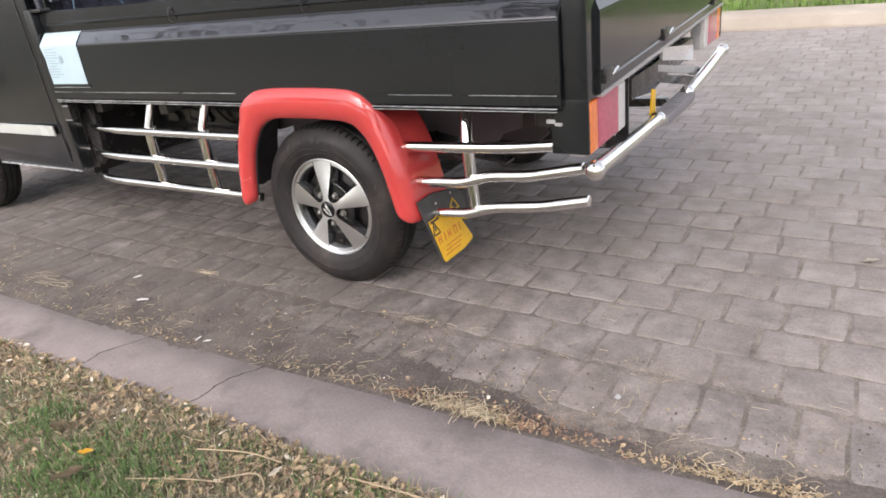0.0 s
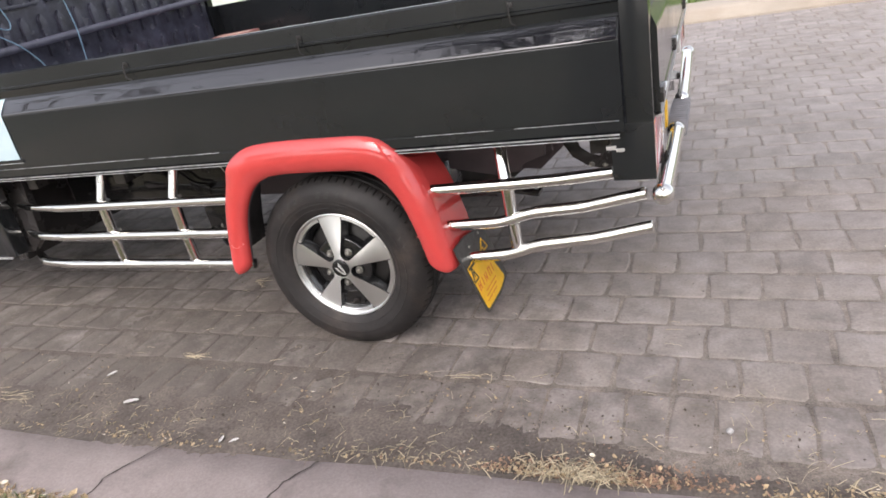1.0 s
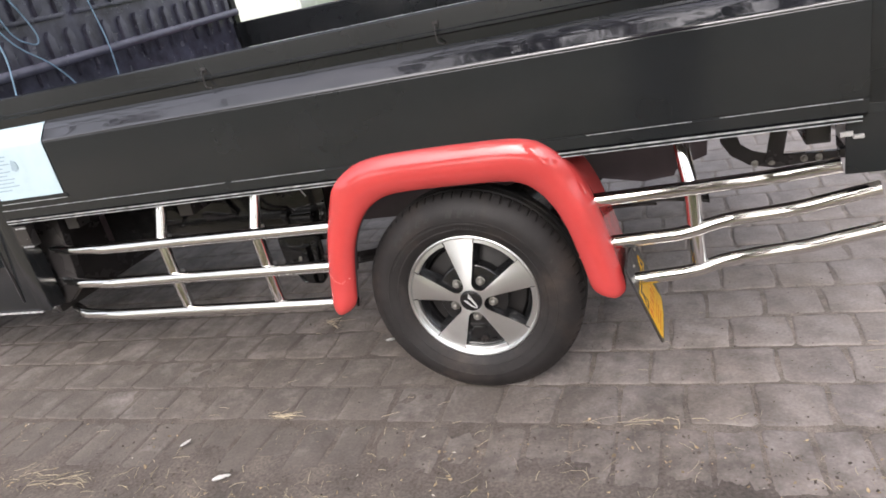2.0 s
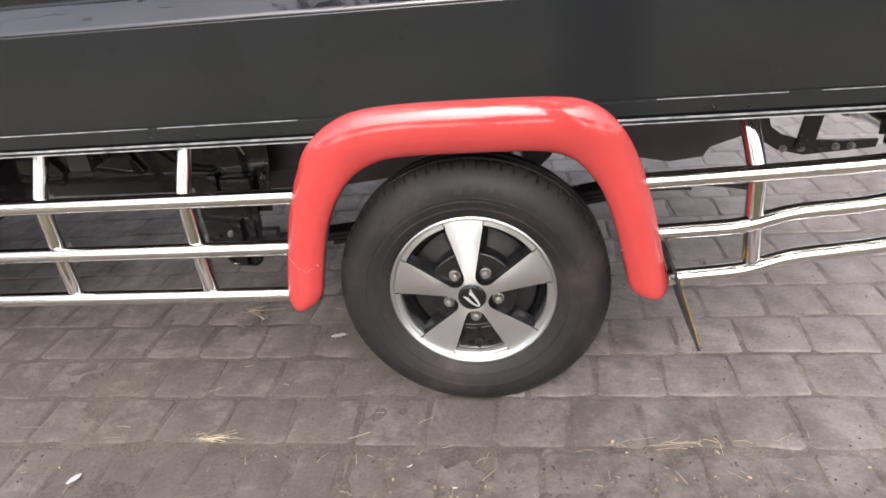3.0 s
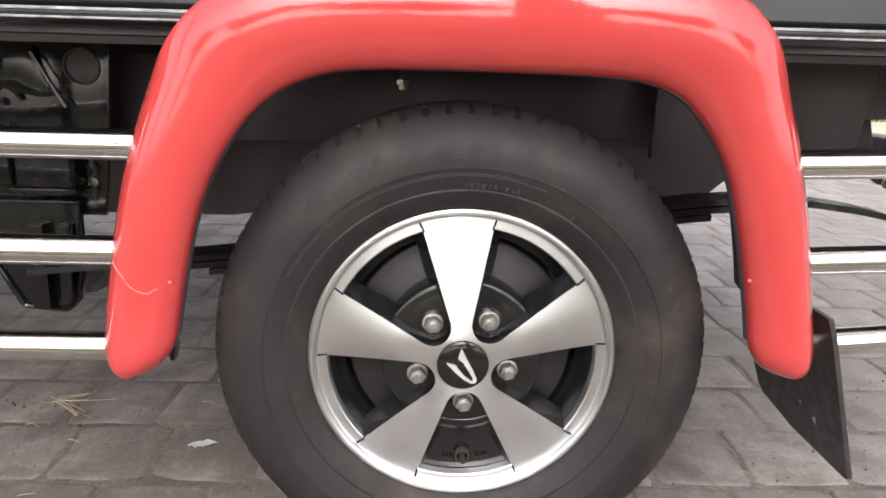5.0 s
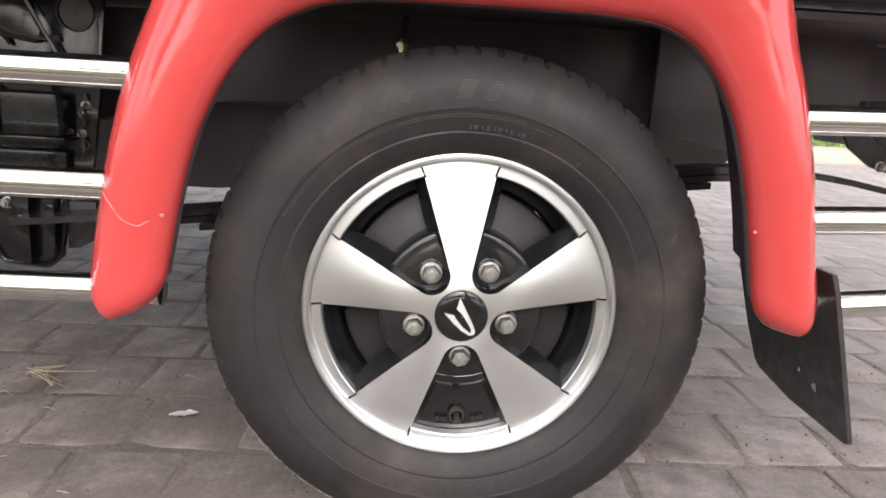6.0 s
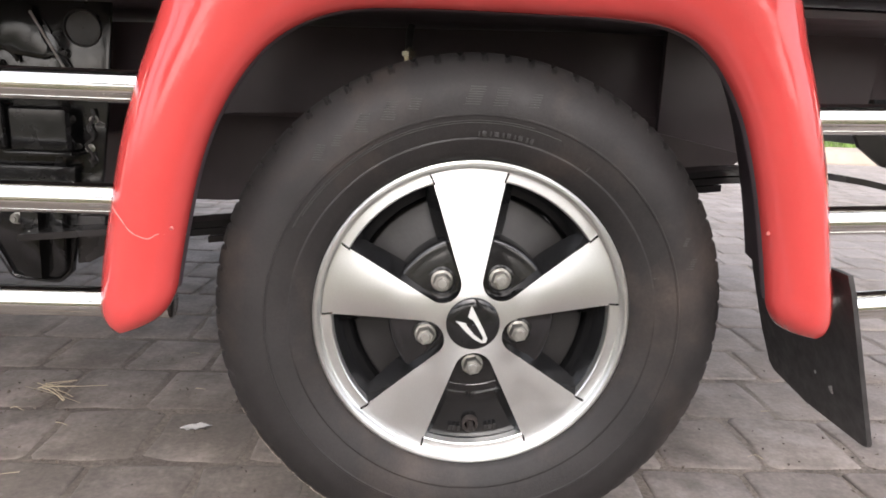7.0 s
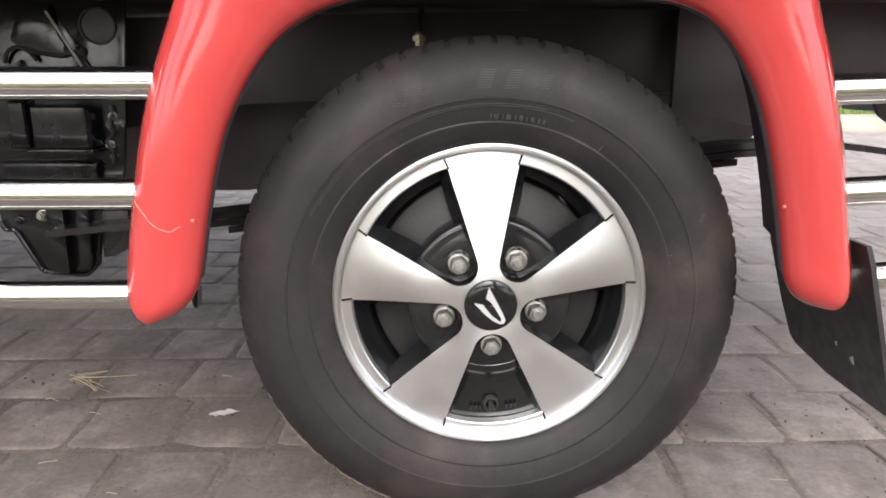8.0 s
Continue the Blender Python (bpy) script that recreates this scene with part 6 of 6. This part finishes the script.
# pale brown dust trodden into the joints and over the blocks round the wheel
def dust_z(x, y):
    k = 0.55 * noise.noise(Vector((x * 2.6, y * 3.4, 31))) + 0.55 * noise.noise(Vector((x * 8, y * 8, 12))) + 0.30 * noise.noise(Vector((x * 30, y * 30, 2)))
    reach = max(0.0, min(1.0, (0.62 - x) / 0.75)) * max(0.0, min(1.0, (0.85 - y) / 0.45)) * max(0.25, min(1.0, (y + 0.32) / 0.20))
    return -0.0046 + 0.0040 * reach + 0.0030 * k


sheet("dust", -2.6, 1.1, -0.42, 0.95, 420, 150, dust_z, M_DUST, "pale brown dust settled over the paving beside the wheel", "dust")

# ================================================================ paving blocks (last)
road = bpy.data.objects["road"]
PITCH_X, PITCH_Y, ROW0 = 0.1625, 0.1695, -0.160
ROW_JOINT = (0.849, 0.925, 0.815, 0.927, 0.981, 0.897)   # where a cross joint lies in each of the first rows


def paver_mesh(name, lx, ly, seed, mat):
    """A worn block: rounded top edges, slightly uneven corners."""
    rnd = random.Random(seed)
    bm = bmesh.new()
    hx, hy, c = lx / 2, ly / 2, 0.010
    wob = [(rnd.uniform(-0.0045, 0.0040), rnd.uniform(-0.0045, 0.0040), rnd.uniform(-0.0012, 0.0008)) for _ in range(12)]
    outline = [(hx, -hy + c), (hx, 0), (hx, hy - c), (hx - c, hy), (0, hy), (-hx + c, hy),
               (-hx, hy - c), (-hx, 0), (-hx, -hy + c), (-hx + c, -hy), (0, -hy), (hx - c, -hy)]
    rings = []
    for inset, z in ((0.0, -0.03), (0.0, -0.0036), (0.0032, -0.0010), (0.0080, 0.0)):
        row = []
        for (x, y), (wx, wy, wz) in zip(outline, wob):
            d = Vector((x, y)).normalized() * inset * 1.25
            row.append(bm.verts.new((x + wx - d.x, y + wy - d.y, z + (wz if z > -0.02 else 0))))
        rings.append(row)
    for a, c in zip(rings, rings[1:]):
        for k in range(12):
            bm.faces.new((a[k], a[(k + 1) % 12], c[(k + 1) % 12], c[k]))
    bm.faces.new(rings[-1])
    bmesh.ops.recalc_face_normals(bm, faces=bm.faces)
    for f in bm.faces:
        f.smooth = abs(f.normal.z) > 0.2
    me = bpy.data.meshes.new(name)
    bm.to_mesh(me)
    bm.free()
    me.materials.append(mat)
    return me


rnd = random.Random(77)
square = [paver_mesh("paver", PITCH_X - 0.0085, PITCH_Y - 0.0080, 100 + k, M_PAVER) for k in range(20)]
header = [paver_mesh("paver", 0.1085 - 0.006, 0.214 - 0.006, 200 + k, M_PAVER) for k in range(12)]
near_spots, far_spots = [], []
for row in range(37):
    y = ROW0 + PITCH_Y * (row + 0.5)
    start = ROW_JOINT[row] if row < len(ROW_JOINT) else 0.86 + 0.081 * (row % 2) + rnd.uniform(-0.03, 0.03)
    k0, k1 = int(-9.0 / PITCH_X), int(10.5 / PITCH_X)
    for k in range(k0, k1):
        x = start + PITCH_X * (k + 0.5)
        x += 0.007 * noise.noise(Vector((x * 0.7, row * 3.3, 1)))
        yy = y + 0.006 * noise.noise(Vector((x * 1.1, row * 2.1, 5)))
        spot = (x, yy, 0.0012 + 0.0014 * noise.noise(Vector((x * 0.9, yy * 0.9, 6))) + rnd.uniform(-0.0010, 0.0010), rnd.gauss(0, 0.007), rnd.gauss(0, 0.007), rnd.gauss(0, 0.018), 0)
        (near_spots if -1.05 < x < 1.75 and y < 1.35 else far_spots).append(spot)
for k in range(-80, 90):
    x = 0.898 + 0.1085 * (k + 0.5)
    spot = (x, -0.276 + 0.004 * noise.noise(Vector((x, 2, 2))), rnd.uniform(-0.0015, 0.0012), rnd.gauss(0, 0.008), rnd.gauss(0, 0.008), rnd.gauss(0, 0.015), 1)
    (near_spots if -0.9 < x < 1.7 else far_spots).append(spot)
for x, y, z, a, b, c, kind in near_spots:
    ob = new("paver", rnd.choice(header if kind else square))
    ob.matrix_basis = Matrix.LocRotScale((x, y, z), Euler((a, b, c + (math.pi if rnd.random() < 0.5 else 0))), None)
    ob.parent = road
verts, faces = [], []
for x, y, z, a, b, c, kind in far_spots:
    me = rnd.choice(header if kind else square)
    m = Matrix.LocRotScale((x, y, z), Euler((a, b, c)), None)
    base = len(verts)
    verts += [tuple(m @ v.co) for v in me.vertices]
    faces += [tuple(base + i for i in p.vertices) for p in me.polygons]
me = bpy.data.meshes.new("paver_field")
me.from_pydata(verts, [], faces)
me.materials.append(M_PAVERS)
field = new("paver_field", me)
field.parent = road
tagged(field, "worn grey square paving blocks in running bond", "", "", "stuff")
